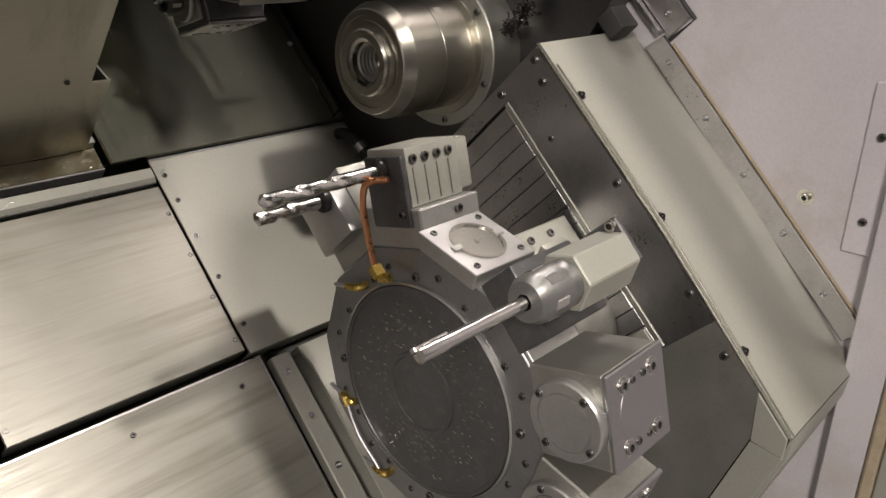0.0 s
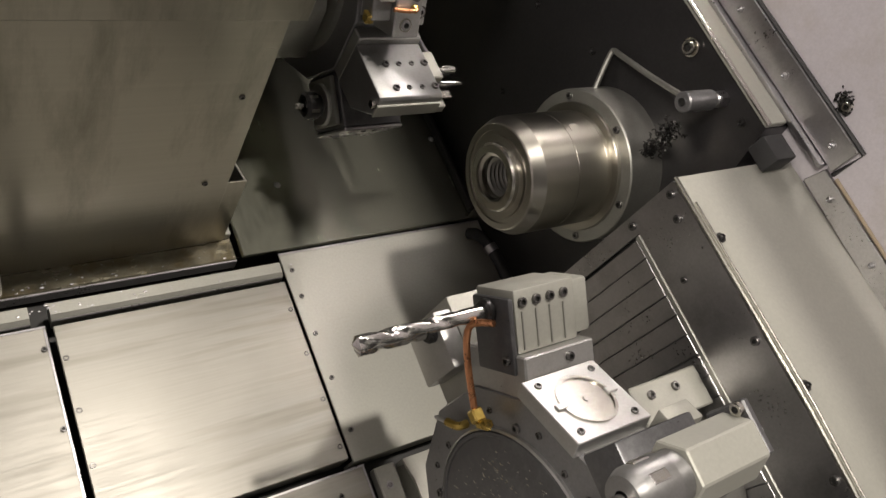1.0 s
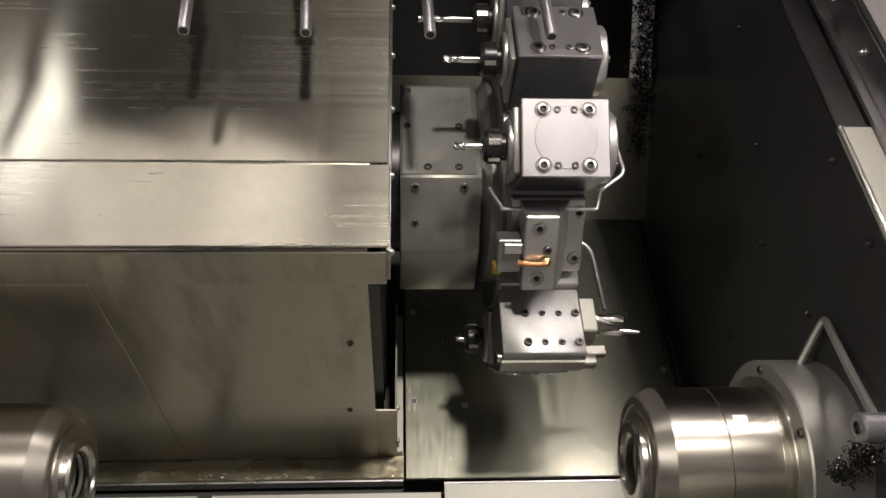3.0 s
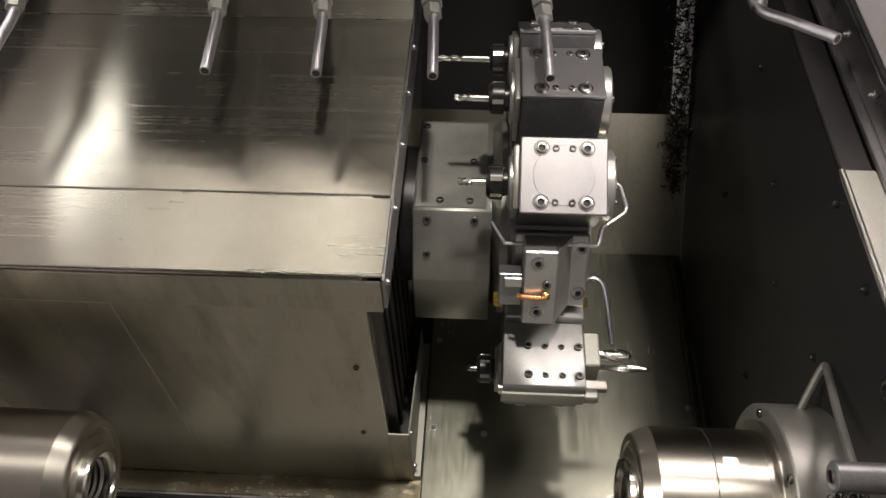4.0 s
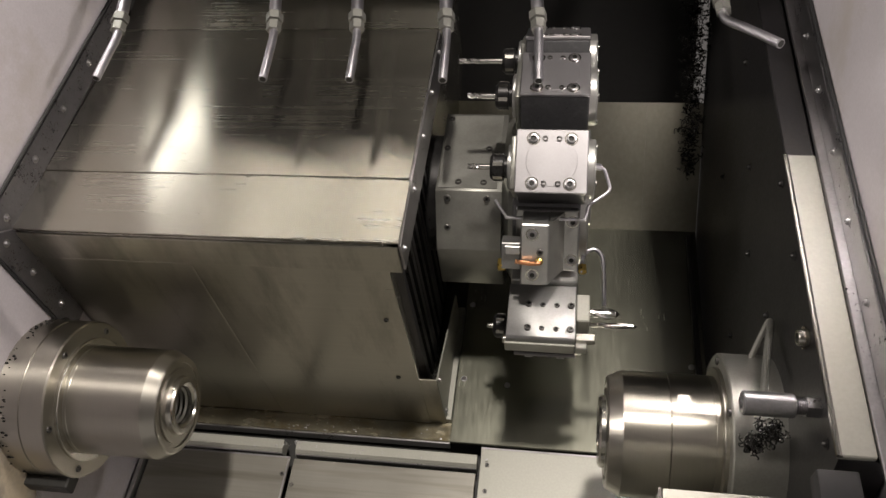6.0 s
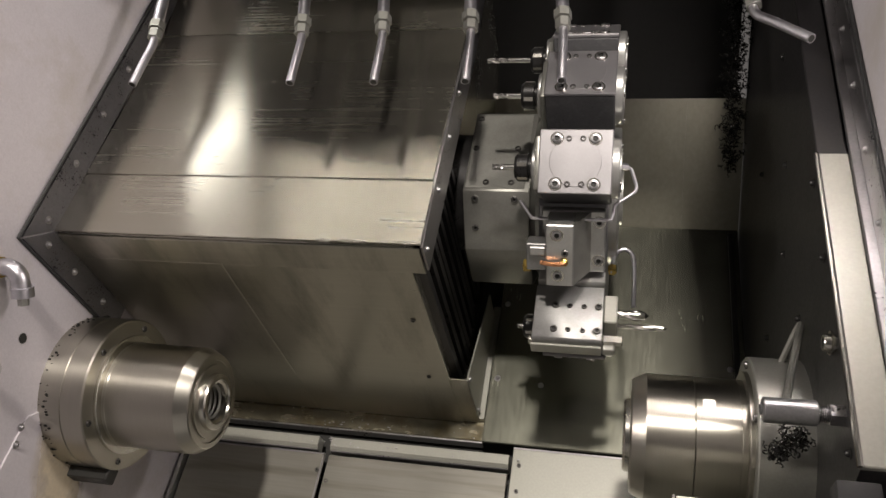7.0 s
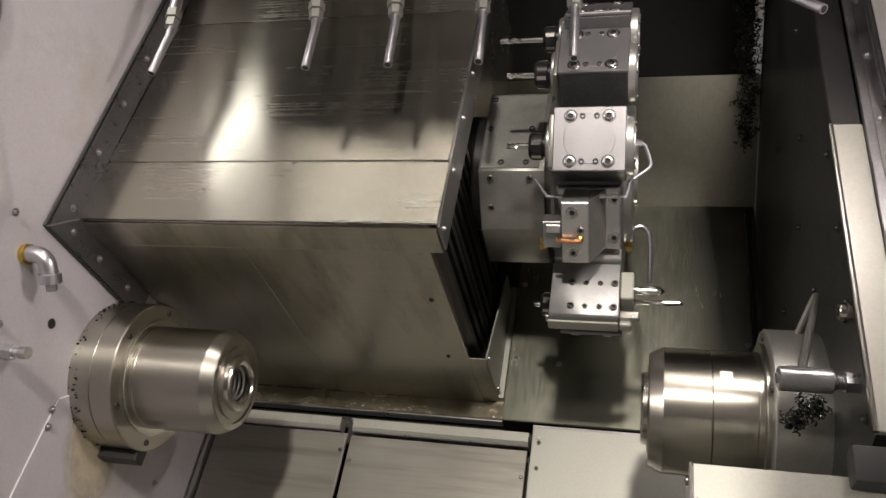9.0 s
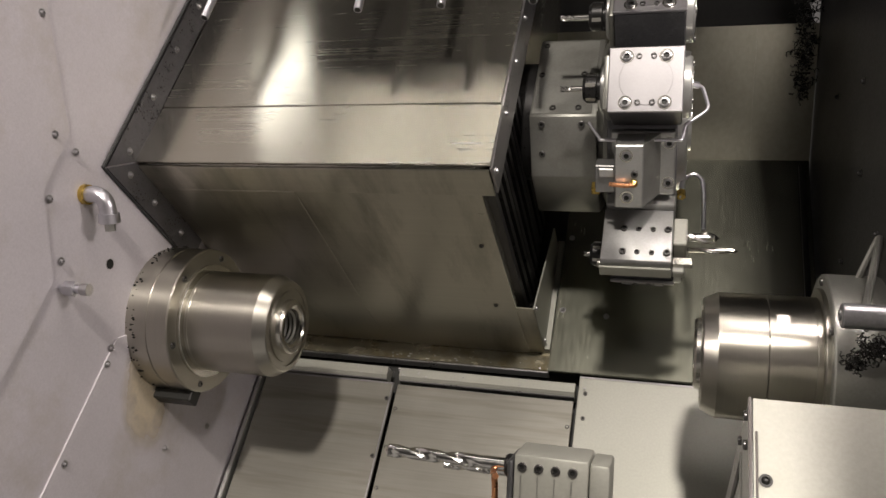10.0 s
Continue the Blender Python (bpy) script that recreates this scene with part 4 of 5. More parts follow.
def live_holder(m, x0, x1, side, foot, with_tool=True, tool=0.05, label="driven tool holder with a satin face plate and four screws", skin=None, half=0.051):
    """A driven holder: body, face plate with four screws, collet nut on one side, round cap on the other. side: -1 tool to -x."""
    ob = thing("driven_tool_holder", (m @ Vector((0, 0, 0.174)))[:], label, "tool holder", "turret tool holders")
    face = foot + 0.094
    part("body", box(B(), x0, x1, -half, half, foot, face - 0.006, 0.002, m), skin or phosphate, ob)
    part("face_plate", box(B(), x0 - 0.001, x1 + 0.001, -half - 0.001, half + 0.001, face - 0.006, face, 0.0015, m), satin, ob)
    part("face_boss", lathe(B(), [(face, 0.037), (face + 0.0006, 0.0365), (face + 0.0006, 0)], 0, 0, 40,
                            m @ Matrix.Translation(((x0 + x1) / 2, 0, 0)) @ Matrix.Rotation(radians(-90), 4, "Y")), satin, ob)
    mid = (x0 + x1) / 2
    for sx in (-1, 1):
        for st in (-1, 1):
            screw(CAP_L, (mid + sx * 0.027, st * 0.033, face), "z", ob, m)
            screw(BORE_RING, (mid + sx * 0.027, st * 0.033, face), "z", ob, m, "counterbore")
            screw(SET, (mid + sx * 0.010, st * 0.033, face), "z", ob, m, "pin")
    axis_r = foot + 0.046
    at = m @ Matrix.Translation((x0 if side < 0 else x1, 0, axis_r)) @ (Matrix.Identity(4) if side > 0 else Matrix.Rotation(radians(180), 4, "Z"))
    part("cheek", box(B(), (x0 - 0.009) if side < 0 else x1, x0 if side < 0 else (x1 + 0.009), -0.040, 0.040, foot + 0.006, face - 0.012, 0.003, m), grey_cast, ob)
    part("bearing_ring", lathe(B(), [(0.0, 0.034), (0.012, 0.034), (0.014, 0.032), (0.014, 0.0)], 0, 0, 36, at), ground, ob)
    if with_tool:
        bm = B()
        lathe(bm, [(0.013, 0.017), (0.02, 0.017), (0.021, 0.0215), (0.036, 0.0215), (0.041, 0.017), (0.041, 0.009)], 0, 0, 36, at)
        nut = part("collet_nut", bm, black_oxide, ob)
        for k in range(6):
            a = radians(60 * k)
            part("spanner_slot", box(B(), 0.022, 0.036, -0.003, 0.003, 0.0212, 0.0219, 0, at @ Matrix.Rotation(a, 4, "X")), nose_steel, nut)
        bm = B()
        lathe(bm, [(0.041, 0.0045), (0.041 + tool * 0.5, 0.0045), (0.042 + tool * 0.5, 0.0035), (0.04 + tool, 0.003), (0.041 + tool, 0)], 0, 0, 16, at)
        part("cutter", bm, chrome, ob)
        bm = B()
        for k in range(3):
            pts = [Vector((0.041 + tool * (0.5 + 0.5 * i / 10), 0.0034 * math.cos(k * 2.09 + i * 0.5), 0.0034 * math.sin(k * 2.09 + i * 0.5))) for i in range(11)]
            tube(bm, pts, 0.0014, 5, 1, at)
        part("flute", bm, chrome, ob)
    cap = m @ Matrix.Translation((x1 if side < 0 else x0, 0, axis_r)) @ (Matrix.Identity(4) if side < 0 else Matrix.Rotation(radians(180), 4, "Z"))
    part("end_cap", lathe(B(), [(0, 0.044), (0.010, 0.044), (0.012, 0.042), (0.012, 0.033), (0.0105, 0.0325), (0.0105, 0.031), (0.013, 0.030), (0.013, 0)], 0, 0, 44, cap), ground, ob)
    for k in range(4):
        a = radians(45 + 90 * k)
        screw(SET, (0.012, 0.0378 * math.cos(a), 0.0378 * math.sin(a)), "x", ob, cap)
    return ob


def turret(name, centre, x0, x1, apothem, phase, label):
    """The disc of a turret with its twelve station pads."""
    r = apothem / math.cos(radians(15))
    ob = thing(name, (x0, centre[0], centre[1]), label, "tool turret")
    part("disc", prism(B(), polygon(centre, r, phase + 15, 12), x0, x1, 0.0015), disc_steel, ob)
    for k in range(12):
        m = station(centre, phase + 30 * k)
        part("station_pad", box(B(), x0 + 0.006, x1 - 0.006, -0.040, 0.040, apothem - 0.001, apothem + 0.002, 0.0006, m), ground, ob)
    return ob


# Upper turret with its housing.
UC, UPHASE, UAP = (0.445, 0.004), 30.0, 0.188
upper = turret("upper_turret", UC, -0.150, -0.045, UAP, UPHASE, "dark twelve-station upper turret disc carrying tool holders")
part("hub", lathe(B(), [(-0.045, 0.12), (-0.032, 0.12), (-0.030, 0.118), (-0.030, 0.05), (-0.024, 0.05), (-0.024, 0)], UC[0], UC[1], 60), ground, upper)
part("neck", lathe(B(), [(-0.150, 0.15), (-0.160, 0.15), (-0.172, 0.13), (-0.172, 0.10), (-0.20, 0.10)], UC[0], UC[1], 48), grey_cast, upper)
housing = thing("turret_housing", (-0.23, UC[0], UC[1]), "grey cast turret housing with screws, standing out of the cover box", "turret housing")
HOUSE = [(0.300, -0.07), (0.300, 0.030), (0.357, 0.117), (0.535, 0.117), (0.57, 0.06), (0.57, -0.07), (0.50, -0.12), (0.35, -0.12)]
part("body", prism(B(), HOUSE, -0.282, -0.172, 0.0015), grey_cast, housing)
part("ram", lathe(B(), [(-0.36, 0.105), (-0.282, 0.105)], UC[0], UC[1], 40), black_oxide, housing)
along, out = Vector((0, 0.057, 0.087)).normalized(), Vector((0, -0.087, 0.057)).normalized()
facet = Matrix(((1, 0, 0, 0), (0, along.y, out.y, 0.300), (0, along.z, out.z, 0.030), (0, 0, 0, 1)))
for x, t in ((-0.262, 0.091), (-0.196, 0.091), (-0.262, 0.040)):
    screw(CAP_M, (x, t, 0.0), "z", housing, facet)
for x, y in ((-0.245, 0.374), (-0.203, 0.374), (-0.272, 0.52), (-0.272, 0.45), (-0.20, 0.45)):
    screw(CAP_M, (x, y, 0.117), "z", housing)
part("cover_band", box(B(), -0.279, -0.180, 0.362, 0.530, 0.117, 0.1185, 0.0005), grey_cast, housing)

live_holder(station(UC, UPHASE + 90), -0.141, -0.039, -1, UAP + 0.006, tool=0.035, half=0.046)
live_holder(station(UC, UPHASE + 60), -0.141, -0.039, -1, UAP + 0.006, tool=0.045, half=0.046)
live_holder(station(UC, UPHASE + 30), -0.141, -0.039, -1, UAP + 0.006, tool=0.075, half=0.046)

live_holder(station(UC, UPHASE + 180), -0.145, -0.043, -1, UAP + 0.002, tool=0.012, label="driven tool holder in the dark underside of the turret")

# Turning tool holder with its insert, clamp block and copper jet.
m = station(UC, UPHASE + 120)
turning = thing("turning_tool_holder", (m @ Vector((-0.09, 0, UAP)))[:], "steel turning tool holder with clamp block, insert and copper jet", "tool holder", "turret tool holders")
part("base", box(B(), -0.143, -0.046, -0.050, 0.052, UAP + 0.002, UAP + 0.018, 0.002, m), ground, turning)
bm = B()
prism(bm, [(-0.050, UAP + 0.018), (-0.050, UAP + 0.073), (0.050, UAP + 0.073), (0.050, UAP + 0.018)], -0.132, -0.090, 0.002, m)
part("clamp_block", bm, ground, turning)
prism_m = m @ Matrix.Translation((-0.090, 0, 0))
wedge = B()
a = [wedge.verts.new(prism_m @ Vector((x, -0.048, r))) for x, r in ((0, UAP + 0.018), (0.022, UAP + 0.018), (0, UAP + 0.071))]
b = [wedge.verts.new(prism_m @ Vector((x, 0.050, r))) for x, r in ((0, UAP + 0.018), (0.022, UAP + 0.018), (0, UAP + 0.071))]
wedge.faces.new(a)
wedge.faces.new(b[::-1])
quads(wedge, a, b)
part("slope_face", wedge, grey_cast, turning)
part("tool_shank", box(B(), -0.162, -0.1325, -0.030, 0.014, UAP + 0.032, UAP + 0.062, 0.0015, m), worn_block, turning)
part("clamp_finger", box(B(), -0.156, -0.1325, -0.002, 0.012, UAP + 0.062, UAP + 0.070, 0.0015, m), ground, turning)
part("insert", prism(B(), [(-0.036, UAP + 0.056), (-0.024, UAP + 0.062), (-0.018, UAP + 0.048), (-0.032, UAP + 0.046)], -0.168, -0.156, 0.0008, m), brass, turning)
for x, t in ((-0.115, 0.034), (-0.114, -0.032)):
    screw(CAP_L, (x, t, UAP + 0.073), "z", turning, m)
    screw(BORE_RING, (x, t, UAP + 0.073), "z", turning, m, "counterbore")
screw(CAP_M, (-0.103, 0.006, UAP + 0.073), "z", turning, m)
for t in (0.034, -0.030):
    screw(CAP_L, (-0.056, t, UAP + 0.018), "z", turning, m)
    screw(BORE_RING, (-0.056, t, UAP + 0.018), "z", turning, m, "counterbore")
part("jet", tube(B(), [(-0.104, -0.009, UAP + 0.075), (-0.104, -0.009, UAP + 0.080), (-0.118, -0.010, UAP + 0.081), (-0.139, -0.009, UAP + 0.078)], 0.0034, 10, 6, m), copper, turning)
part("jet_base", lathe(B(), [(0, 0.006), (0.004, 0.006), (0.007, 0.003)], 0, 0, 16, m @ Matrix.Translation((-0.104, -0.009, UAP + 0.073)) @ Matrix.Rotation(radians(-90), 4, "Y")), brass, turning)

# Boring holder with two rows of set screws and two drills.
m = station(UC, UPHASE + 150)
boring = thing("boring_holder", (m @ Vector((-0.09, 0, UAP)))[:], "ground steel boring bar holder with two rows of set screws", "tool holder", "turret tool holders")
part("base", box(B(), -0.150, -0.044, -0.052, 0.042, UAP + 0.002, UAP + 0.024, 0.002, m), ground, boring)
part("block", prism(B(), [(-0.050, UAP + 0.024), (0.031, UAP + 0.024), (0.031, UAP + 0.120), (0.026, UAP + 0.124), (-0.004, UAP + 0.124), (-0.050, UAP + 0.075)], -0.152, -0.045, 0.0015, m), worn_block, boring)
part("foot_plate", box(B(), -0.154, -0.046, -0.004, 0.020, UAP + 0.124, UAP + 0.128, 0.001, m), plate_steel, boring)
for k in range(4):
    for r in (UAP + 0.062, UAP + 0.105):
        screw(CAP_M if k in (0, 3) else SET, (-0.119 + 0.022 * k, 0.031, r), "y", boring, m)
screw(CAP_B, (-0.152, 0.012, UAP + 0.116), "-x", boring, m)
part("side_clamp", box(B(), -0.045, -0.024, -0.036, 0.026, UAP + 0.035, UAP + 0.085, 0.002, m), plate_steel, boring)
part("side_clamp", box(B(), -0.045, -0.026, -0.012, 0.004, UAP + 0.106, UAP + 0.122, 0.002, m), grey_cast, boring)
for t, r, r0, x1 in ((0.004, UAP + 0.056, 0.0095, 0.022), (-0.028, UAP + 0.058, 0.0055, 0.052)):
    at = m @ Matrix.Translation((-0.045, t, r))
    part("drill", lathe(B(), [(0, r0), (0.022, r0), (0.023, r0 * 0.7), (x1 + 0.04, r0 * 0.66), (x1 + 0.047, 0)], 0, 0, 16, at), chrome, boring)
    bm = B()
    for s in range(2):
        pts = [Vector((0.024 + (x1 + 0.016) * i / 14, r0 * 0.5 * math.cos(s * 3.14 + i * 0.24), r0 * 0.5 * math.sin(s * 3.14 + i * 0.24))) for i in range(15)]
        tube(bm, pts, r0 * 0.42, 6, 1, at)
    part("flute", bm, chrome, boring)
part("square_end", box(B(), -0.045, -0.015, 0.0005, 0.012, UAP + 0.099, UAP + 0.112, 0.001, m), nose_steel, boring)


def bent_pipe(pts, radius, material, label, m=None, ends=brass):
    line = [m @ Vector(p) if m is not None else Vector(p) for p in pts]
    ob = thing("coolant_pipe", line[0][:], label, "coolant pipe")
    part("tube", tube(B(), line, radius, 10), material, ob)
    part("fitting", tube(B(), [line[0], line[0] + (line[1] - line[0]).normalized() * 0.013], radius * 2.0, 6), ends, ob)
    return ob


m = station(UC, UPHASE + 90)
bent_pipe([(-0.030, 0.008, UAP + 0.036), (-0.020, 0.007, UAP + 0.034), (-0.013, 0.004, UAP + 0.033), (-0.010, -0.002, UAP + 0.032), (-0.004, -0.020, UAP + 0.03), (-0.004, -0.026, UAP + 0.03), (-0.008, -0.032, UAP + 0.03),
           (-0.030, -0.048, UAP + 0.03), (-0.034, -0.052, UAP + 0.03), (-0.036, -0.064, UAP + 0.03), (-0.038, -0.071, UAP + 0.03), (-0.044, -0.073, UAP + 0.03), (-0.10, -0.073, UAP + 0.03), (-0.152, -0.073, UAP + 0.03), (-0.158, -0.070, UAP + 0.032), (-0.174, -0.048, UAP + 0.04)], 0.0026, alu, "thin bent aluminium coolant pipe round a driven holder", m, alu)
bent_pipe([(-0.036, 0.290, -0.006), (-0.036, 0.318, -0.010), (-0.030, 0.336, -0.013), (-0.017, 0.344, -0.014), (-0.005, 0.334, -0.014), (-0.001, 0.312, -0.014), (0.0, 0.27, -0.012), (0.0, 0.225, -0.006)], 0.0036, alu,
          "thin bent aluminium pipe with a brass elbow")

# Lower turret.
LC, LPHASE, LAP = (-0.450, 0.011), 32.0, 0.182
LX0, LX1 = -0.225, -0.118
LD, FX = (-0.472, 0.008), LX0 + 0.010
lower = turret("lower_turret", LD, FX, LX1, LAP, LPHASE, "dark twelve-station lower turret disc with droplets on its face")
part("face_ring", lathe(B(), [(FX - 0.002, 0.138), (FX - 0.006, 0.1365), (FX - 0.006, 0.132), (FX - 0.0045, 0.131), (FX - 0.0045, 0.054)], LD[0], LD[1], 72), phosphate, lower)
part("face_rim", lathe(B(), [(FX, 0.141), (FX - 0.004, 0.141), (FX - 0.0055, 0.1385), (FX - 0.004, 0.138)], LD[0], LD[1], 72), ground, lower)
part("hub_cap", lathe(B(), [(FX - 0.0045, 0.054), (FX - 0.007, 0.053), (FX - 0.007, 0.049), (FX - 0.005, 0.048), (FX - 0.005, 0)], LD[0], LD[1], 56), phosphate, lower)
part("shaft_housing", lathe(B(), [(LX1, 0.13), (LX1 + 0.012, 0.13), (LX1 + 0.014, 0.112), (CX + 0.003, 0.112)], LD[0], LD[1], 56), grey_cast, lower)
for k in range(12):
    a = radians(LPHASE + 30 * k)
    for turn_by, r, head in ((-9, 0.160, SET), (8, 0.150, SET if k % 3 else CAP_M)):
        screw(head, (FX, LD[0] + r * math.cos(a + radians(turn_by)), LD[1] + r * math.sin(a + radians(turn_by))), "-x", lower)
random.seed(9)
drops = B()
for k in range(260):
    a, r = random.uniform(0, 6.28), random.uniform(0.06, 0.118)
    size = random.uniform(0.0004, 0.0012)
    bmesh.ops.create_icosphere(drops, subdivisions=1, radius=size, matrix=Matrix.Translation((FX - 0.0046, LD[0] + r * math.cos(a), LD[1] + r * math.sin(a))) @ Matrix.Rotation(radians(45), 4, "X") @ Matrix.Diagonal((0.5, 0.8, random.uniform(1, 4.0), 1)))
single("coolant_droplets", drops, nose_steel, "bright coolant droplets clinging to the turret face", "droplets", "stuff")

# Drill holder of the lower turret.
m = station(LC, LPHASE)
drill = thing("drill_holder", (m @ Vector((-0.17, 0, LAP)))[:], "ground steel drill holder with a long twist drill", "tool holder", "turret tool holders")
part("base", box(B(), -0.212, -0.112, -0.050, 0.050, LAP - 0.022, LAP + 0.026, 0.002, m), ground, drill)
part("block", box(B(), -0.208, -0.122, -0.036, 0.030, LAP + 0.026, LAP + 0.096, 0.003, m), plate_steel, drill)
part("rear_block", box(B(), -0.1215, -0.098, -0.032, 0.028, LAP + 0.030, LAP + 0.093, 0.004, m), plate_steel, drill)
part("front_face", box(B(), -0.216, -0.2085, -0.036, 0.028, LAP + 0.004, LAP + 0.088, 0.003, m), phosphate, drill)
for k in range(4):
    screw(CAP_M, (-0.198 + 0.0195 * k, -0.036, LAP + 0.082), "-y", drill, m)
    part("groove", box(B(), -0.200 + 0.0195 * k, -0.1985 + 0.0195 * k, -0.0375, -0.0360, LAP + 0.030, LAP + 0.072, 0, m), grey_cast, drill)
screw(CAP_M, (-0.150, -0.050, LAP + 0.014), "-y", drill, m)
screw(CAP_M, (-0.216, -0.026, LAP + 0.020), "-x", drill, m)


def twist_drill(parent, at, r, length, turns):
    """A twist drill pointing along -x from its frame."""
    flip = at @ Matrix.Rotation(radians(180), 4, "Z")
    part("collar", lathe(B(), [(0, r * 1.7), (0.006, r * 1.7), (0.009, r * 1.4), (0.009, r)], 0, 0, 28, flip), black_oxide, parent)
    bm = B()
    rings, n = [], 24
    steps = 90
    for i in range(steps + 1):
        x = 0.008 + (length - 0.008) * i / steps
        grow = 1.0 if i < steps - 3 else 1.0 - 0.28 * (i - steps + 3)
        fl = min(1.0, max(0.0, (i / steps - 0.16) * 8))
        ring = []
        for k in range(n):
            a = 2 * math.pi * k / n
            twist = a - turns * 2 * math.pi * i / steps
            depth = 1 - 0.32 * fl * max(0.0, math.cos(twist * 2)) ** 0.8
            ring.append(bm.verts.new(flip @ Vector((x, r * grow * depth * math.cos(a), r * grow * depth * math.sin(a)))))
        rings.append(ring)
    for a, b in zip(rings, rings[1:]):
        quads(bm, a, b)
    bm.faces.new(rings[-1])
    return part("twist_drill", bm, chrome, parent, "bright twist drill with spiral flutes")


twist_drill(drill, m @ Matrix.Translation((-0.216, 0.0, LAP + 0.072)), 0.0083, 0.166, 1.6)
# The next drill, one station further round.
m = station(LC, LPHASE - 30)
second = thing("drill_holder", (m @ Vector((-0.17, 0, LAP)))[:], "steel drill holder with a shorter twist drill behind", "tool holder", "turret tool holders")
part("block", box(B(), LX0 + 0.02, LX1, -0.045, 0.045, LAP - 0.024, LAP + 0.090, 0.003, m), plate_steel, second)
part("cheek", box(B(), LX0 - 0.006, LX0 + 0.0195, -0.045, 0.030, LAP + 0.004, LAP + 0.075, 0.003, m), ground, second)
twist_drill(second, m @ Matrix.Translation((LX0 - 0.006, -0.027, LAP + 0.058)), 0.0085, 0.102, 1.1)
# Empty station with its round locating bore.
m = station(LC, LPHASE + 30)
pad = thing("station_face", (m @ Vector((-0.17, 0, LAP)))[:], "bare bright station face with a round locating recess", "station face")
mid = (LX0 + LX1) / 2
part("plate", box(B(), LX0 + 0.002, LX1 - 0.002, -0.046, 0.046, LAP - 0.014, LAP + 0.006, 0.001, m), ground, pad)
turn = m @ Matrix.Translation((mid, 0, 0)) @ Matrix.Rotation(radians(-90), 4, "Y")
part("bore_rim", lathe(B(), [(LAP + 0.006, 0.034), (LAP + 0.0085, 0.0335), (LAP + 0.0085, 0.030), (LAP + 0.0063, 0.030)], 0, 0, 48, turn), nose_steel, pad)
part("bore_floor", lathe(B(), [(LAP + 0.0063, 0.030), (LAP + 0.0063, 0.004), (LAP + 0.0072, 0.003), (LAP + 0.0072, 0)], 0, 0, 48, turn), nose_steel, pad)
for a in (0, 180):
    part("drive_key", box(B(), -0.004, 0.004, 0.028, 0.042, LAP + 0.006, LAP + 0.0095, 0.0008, m @ Matrix.Translation((mid, 0, 0)) @ Matrix.Rotation(radians(a + 90), 4, "Z")), ground, pad)
for sx in (-1, 1):
    for st in (-1, 1):
        screw(SET, (mid + sx * 0.038, st * 0.034, LAP + 0.0062), "z", pad, m)
# Bar holder: collet nut, ribbed body and end flange.
m = station(LC, LPHASE + 60)
barh = thing("bar_holder", (m @ Vector((-0.17, 0, LAP)))[:], "pale steel boring bar holder with a slotted collet nut", "tool holder", "turret tool holders")
part("base", box(B(), LX0 + 0.004, LX1 + 0.004, -0.040, 0.044, LAP - 0.002, LAP + 0.05, 0.003, m), phosphate, barh)
hexm = m @ Matrix.Translation((0, 0, LAP + 0.100))
part("body", prism(B(), polygon((0, 0), 0.032, 0, 6), LX0 + 0.004, LX1 - 0.012, 0.0015, hexm), plate_steel, barh, sharp=20)
part("bridge", box(B(), LX0 + 0.006, LX1 - 0.010, -0.024, 0.024, LAP + 0.05, LAP + 0.08, 0.002, m), grey_cast, barh)
part("end_flange", box(B(), LX1 - 0.0115, LX1 - 0.003, -0.016, 0.036, LAP + 0.078, LAP + 0.126, 0.002, m), phosphate, barh)
screw(CAP_B, (LX1 - 0.0115, 0.029, LAP + 0.118), "-x", barh, m)
flip = hexm @ Matrix.Translation((LX0 + 0.004, 0, 0)) @ Matrix.Rotation(radians(180), 4, "Z")
nut = part("collet_nut", lathe(B(), [(0, 0.024), (0.012, 0.022), (0.014, 0.0245), (0.050, 0.0245), (0.060, 0.020), (0.061, 0.008)], 0, 0, 48, flip), worn_block, barh)
for k in range(6):
    part("spanner_slot", box(B(), 0.024, 0.044, -0.005, 0.005, 0.0225, 0.0251, 0.001, flip @ Matrix.Rotation(radians(60 * k + 15), 4, "X")), chrome, nut)
part("bar", lathe(B(), [(0.060, 0.0062), (0.165, 0.0060), (0.166, 0.0068), (0.196, 0.0068), (0.197, 0.0)], 0, 0, 24, flip), chrome, barh)
part("bar_edge", box(B(), 0.160, 0.199, -0.0085, -0.003, -0.005, 0.003, 0.001, flip), chrome, barh)
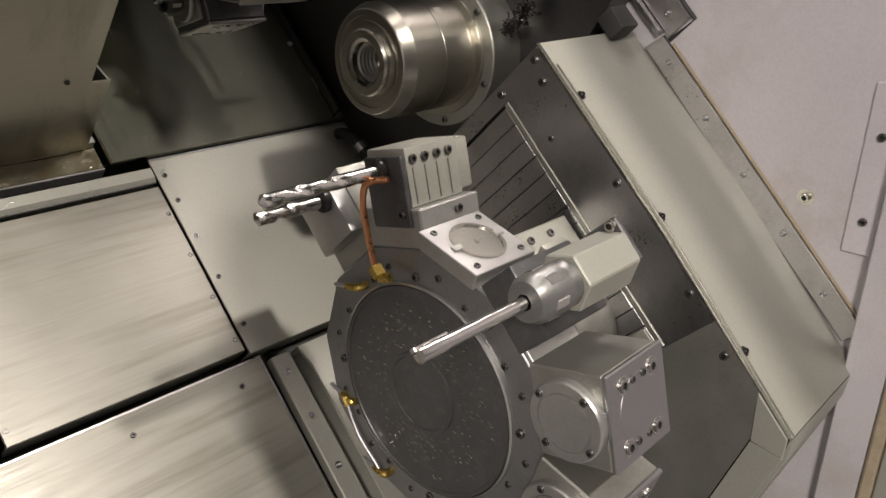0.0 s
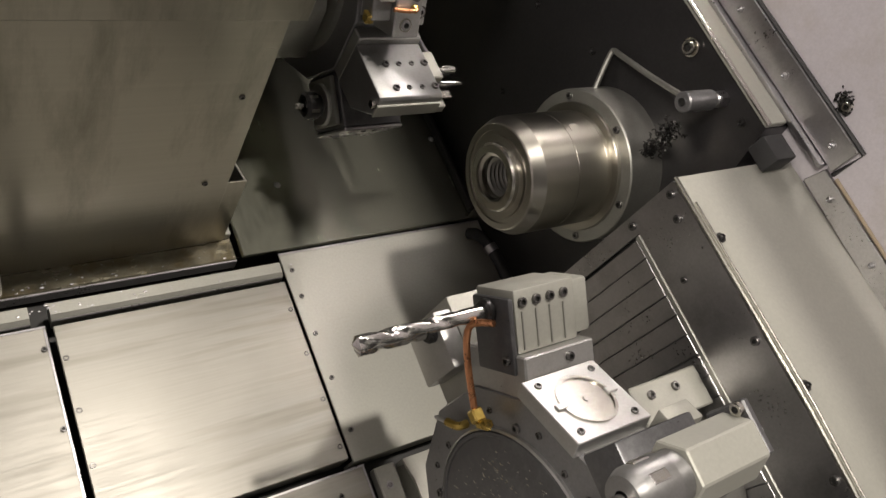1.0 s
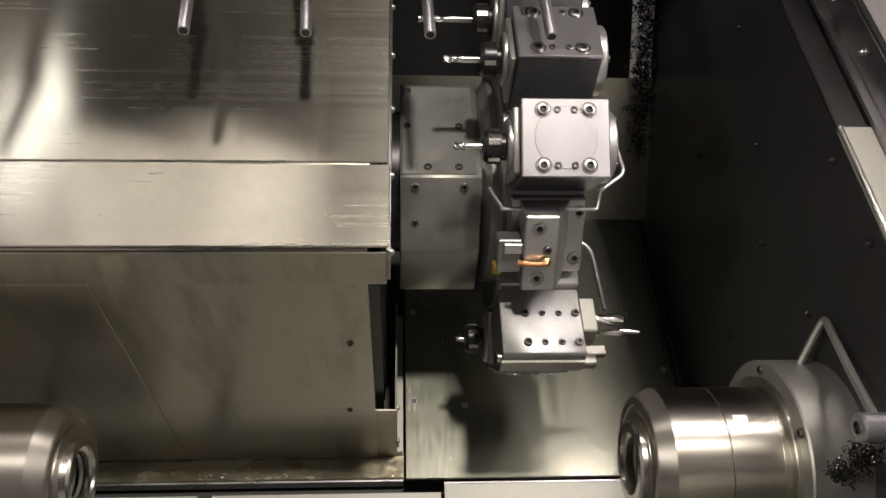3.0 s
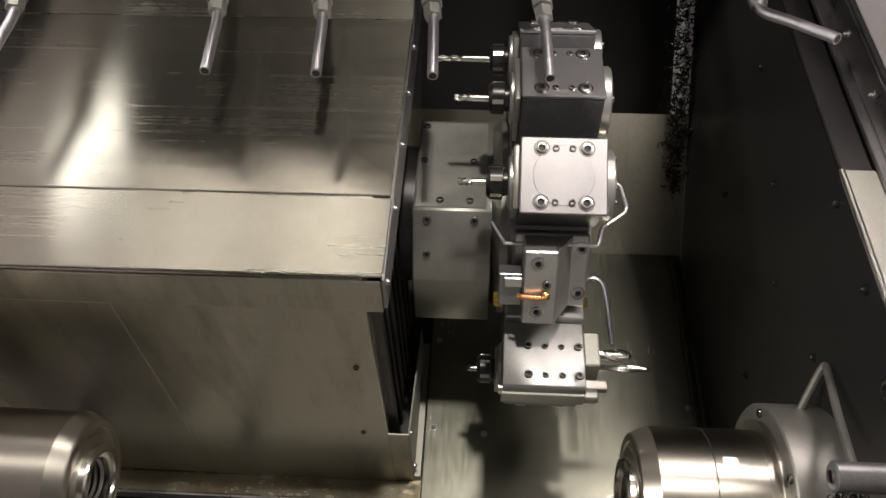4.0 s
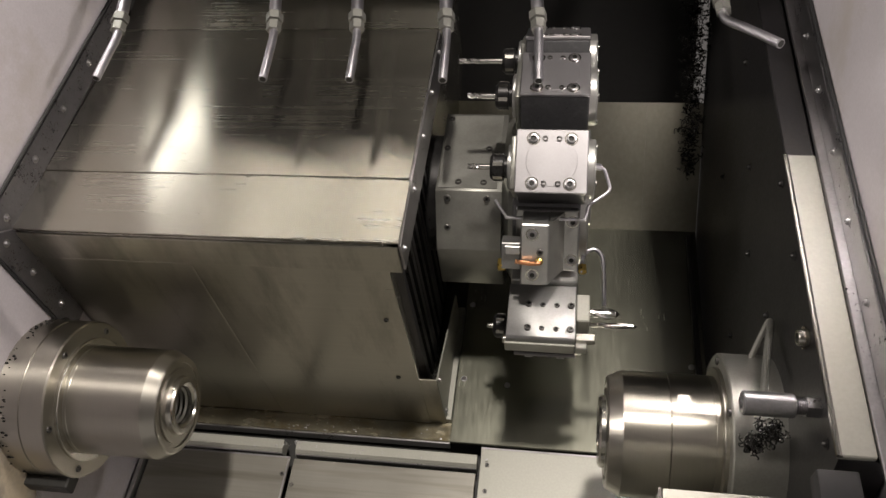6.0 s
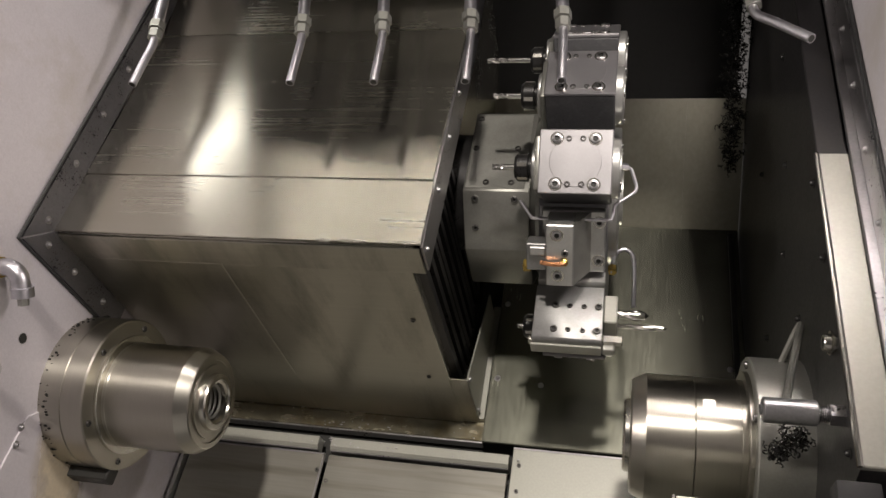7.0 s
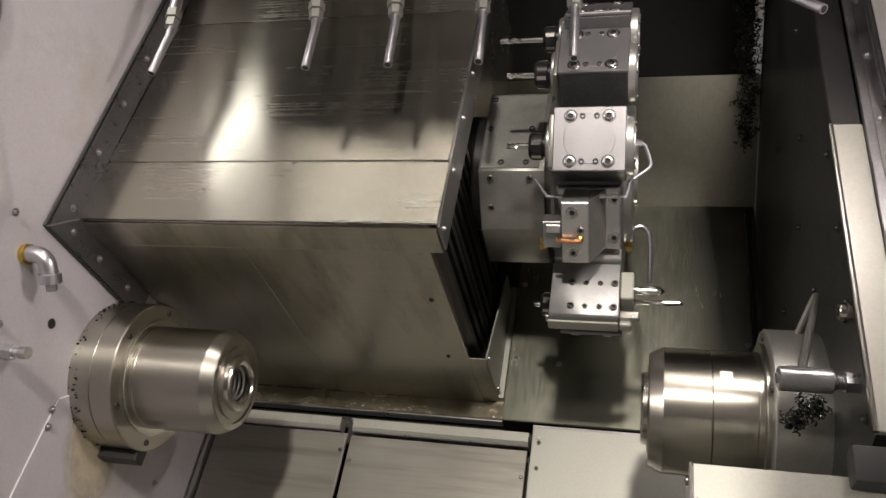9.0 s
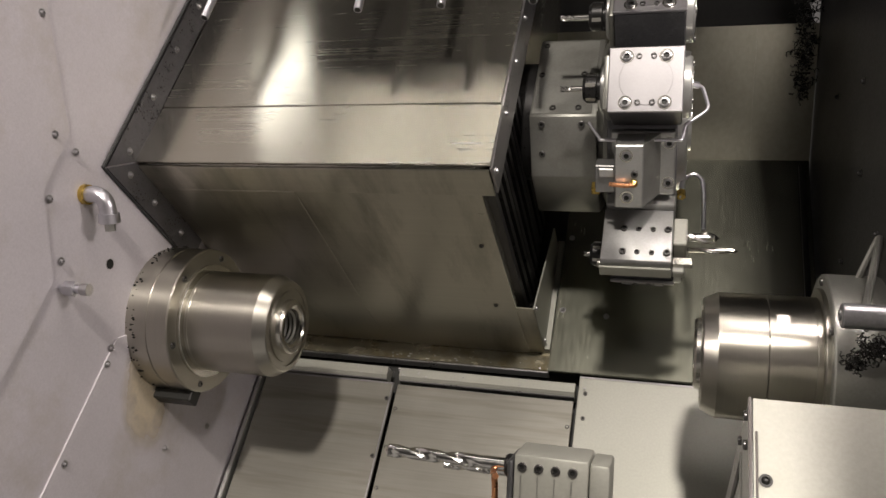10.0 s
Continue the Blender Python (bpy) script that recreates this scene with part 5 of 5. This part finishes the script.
# Two more driven holders, tools away from the viewer.
live_holder(station(LC, LPHASE + 89.5), LX0 - 0.004, LX1 - 0.008, 1, LAP + 0.012, with_tool=False, skin=grey_cast, label="driven tool holder with a round end cap, grey with oil")
live_holder(station(LC, LPHASE + 120), LX0 - 0.004, LX1 - 0.008, 1, LAP + 0.012, with_tool=False, skin=grey_cast, label="driven tool holder partly hidden below its neighbour")
bracket = thing("slotted_bracket", (CX, -0.38, 0.13), "pale steel bracket with two screws fixed to the lower cover", "bracket")
part("plate", box(B(), -0.074, CX - 0.001, -0.412, -0.362, 0.131, 0.137, 0.002), plate_steel, bracket)
part("web", box(B(), -0.040, CX - 0.001, -0.392, -0.384, 0.085, 0.1308, 0.001), plate_steel, bracket)
for x in (-0.048, -0.006):
    screw(CAP_M, (x, -0.378, 0.137), "z", bracket)
m = station(LC, LPHASE + 34)
cyl = thing("coolant_block", (m @ Vector((-0.06, -0.06, 0.15)))[:], "small grey clamp block beside the bar holder", "clamp block")
part("block", box(B(), -0.105, -0.06, -0.055, -0.028, 0.15, 0.19, 0.003, m), plate_steel, cyl)

# Hoses and brass elbows on the lower turret.
hose = thing("orange_hose", (LX0, -0.29, 0.07), "orange coolant hose running to a brass elbow", "hose")
part("hose", tube(B(), [(LX0 - 0.006, -0.256, 0.166), (LX0 - 0.013, -0.247, 0.152), (LX0 - 0.015, -0.244, 0.135), (LX0 - 0.015, -0.258, 0.116), (LX0 - 0.015, -0.285, 0.098), (LX0 - 0.012, -0.318, 0.076)], 0.0040, 10), copper, hose)
part("elbow_body", box(B(), LX0 - 0.018, LX0 - 0.004, -0.334, -0.318, 0.066, 0.080, 0.002), brass, hose)
part("elbow_nut", tube(B(), [(LX0 - 0.011, -0.334, 0.072), (LX0 - 0.008, -0.342, 0.084)], 0.0065, 6), brass, hose)
for y, z, dy, dz in ((-0.322, 0.014, 0.012, -0.018), (-0.432, -0.125, 0.018, -0.010), (-0.536, -0.140, 0.016, -0.012)):
    el = thing("brass_elbow", (FX, y, z), "small brass elbow with a bright tube end", "fitting", "brass elbows")
    part("body", tube(B(), [(FX, y, z), (FX - 0.010, y, z), (FX - 0.013, y + dy * 0.3, z + dz * 0.3), (FX - 0.013, y + dy, z + dz)], 0.0052, 8), brass, el)
    part("stub", tube(B(), [(FX - 0.013, y + dy, z + dz), (FX - 0.013, y + dy * 2.1, z + dz * 2.1)], 0.0028, 8), alu, el)
bent_pipe([(FX - 0.014, -0.420, -0.130), (FX - 0.016, -0.47, -0.142), (FX - 0.014, -0.525, -0.142)], 0.003, alu, "thin bright pipe between two brass elbows")
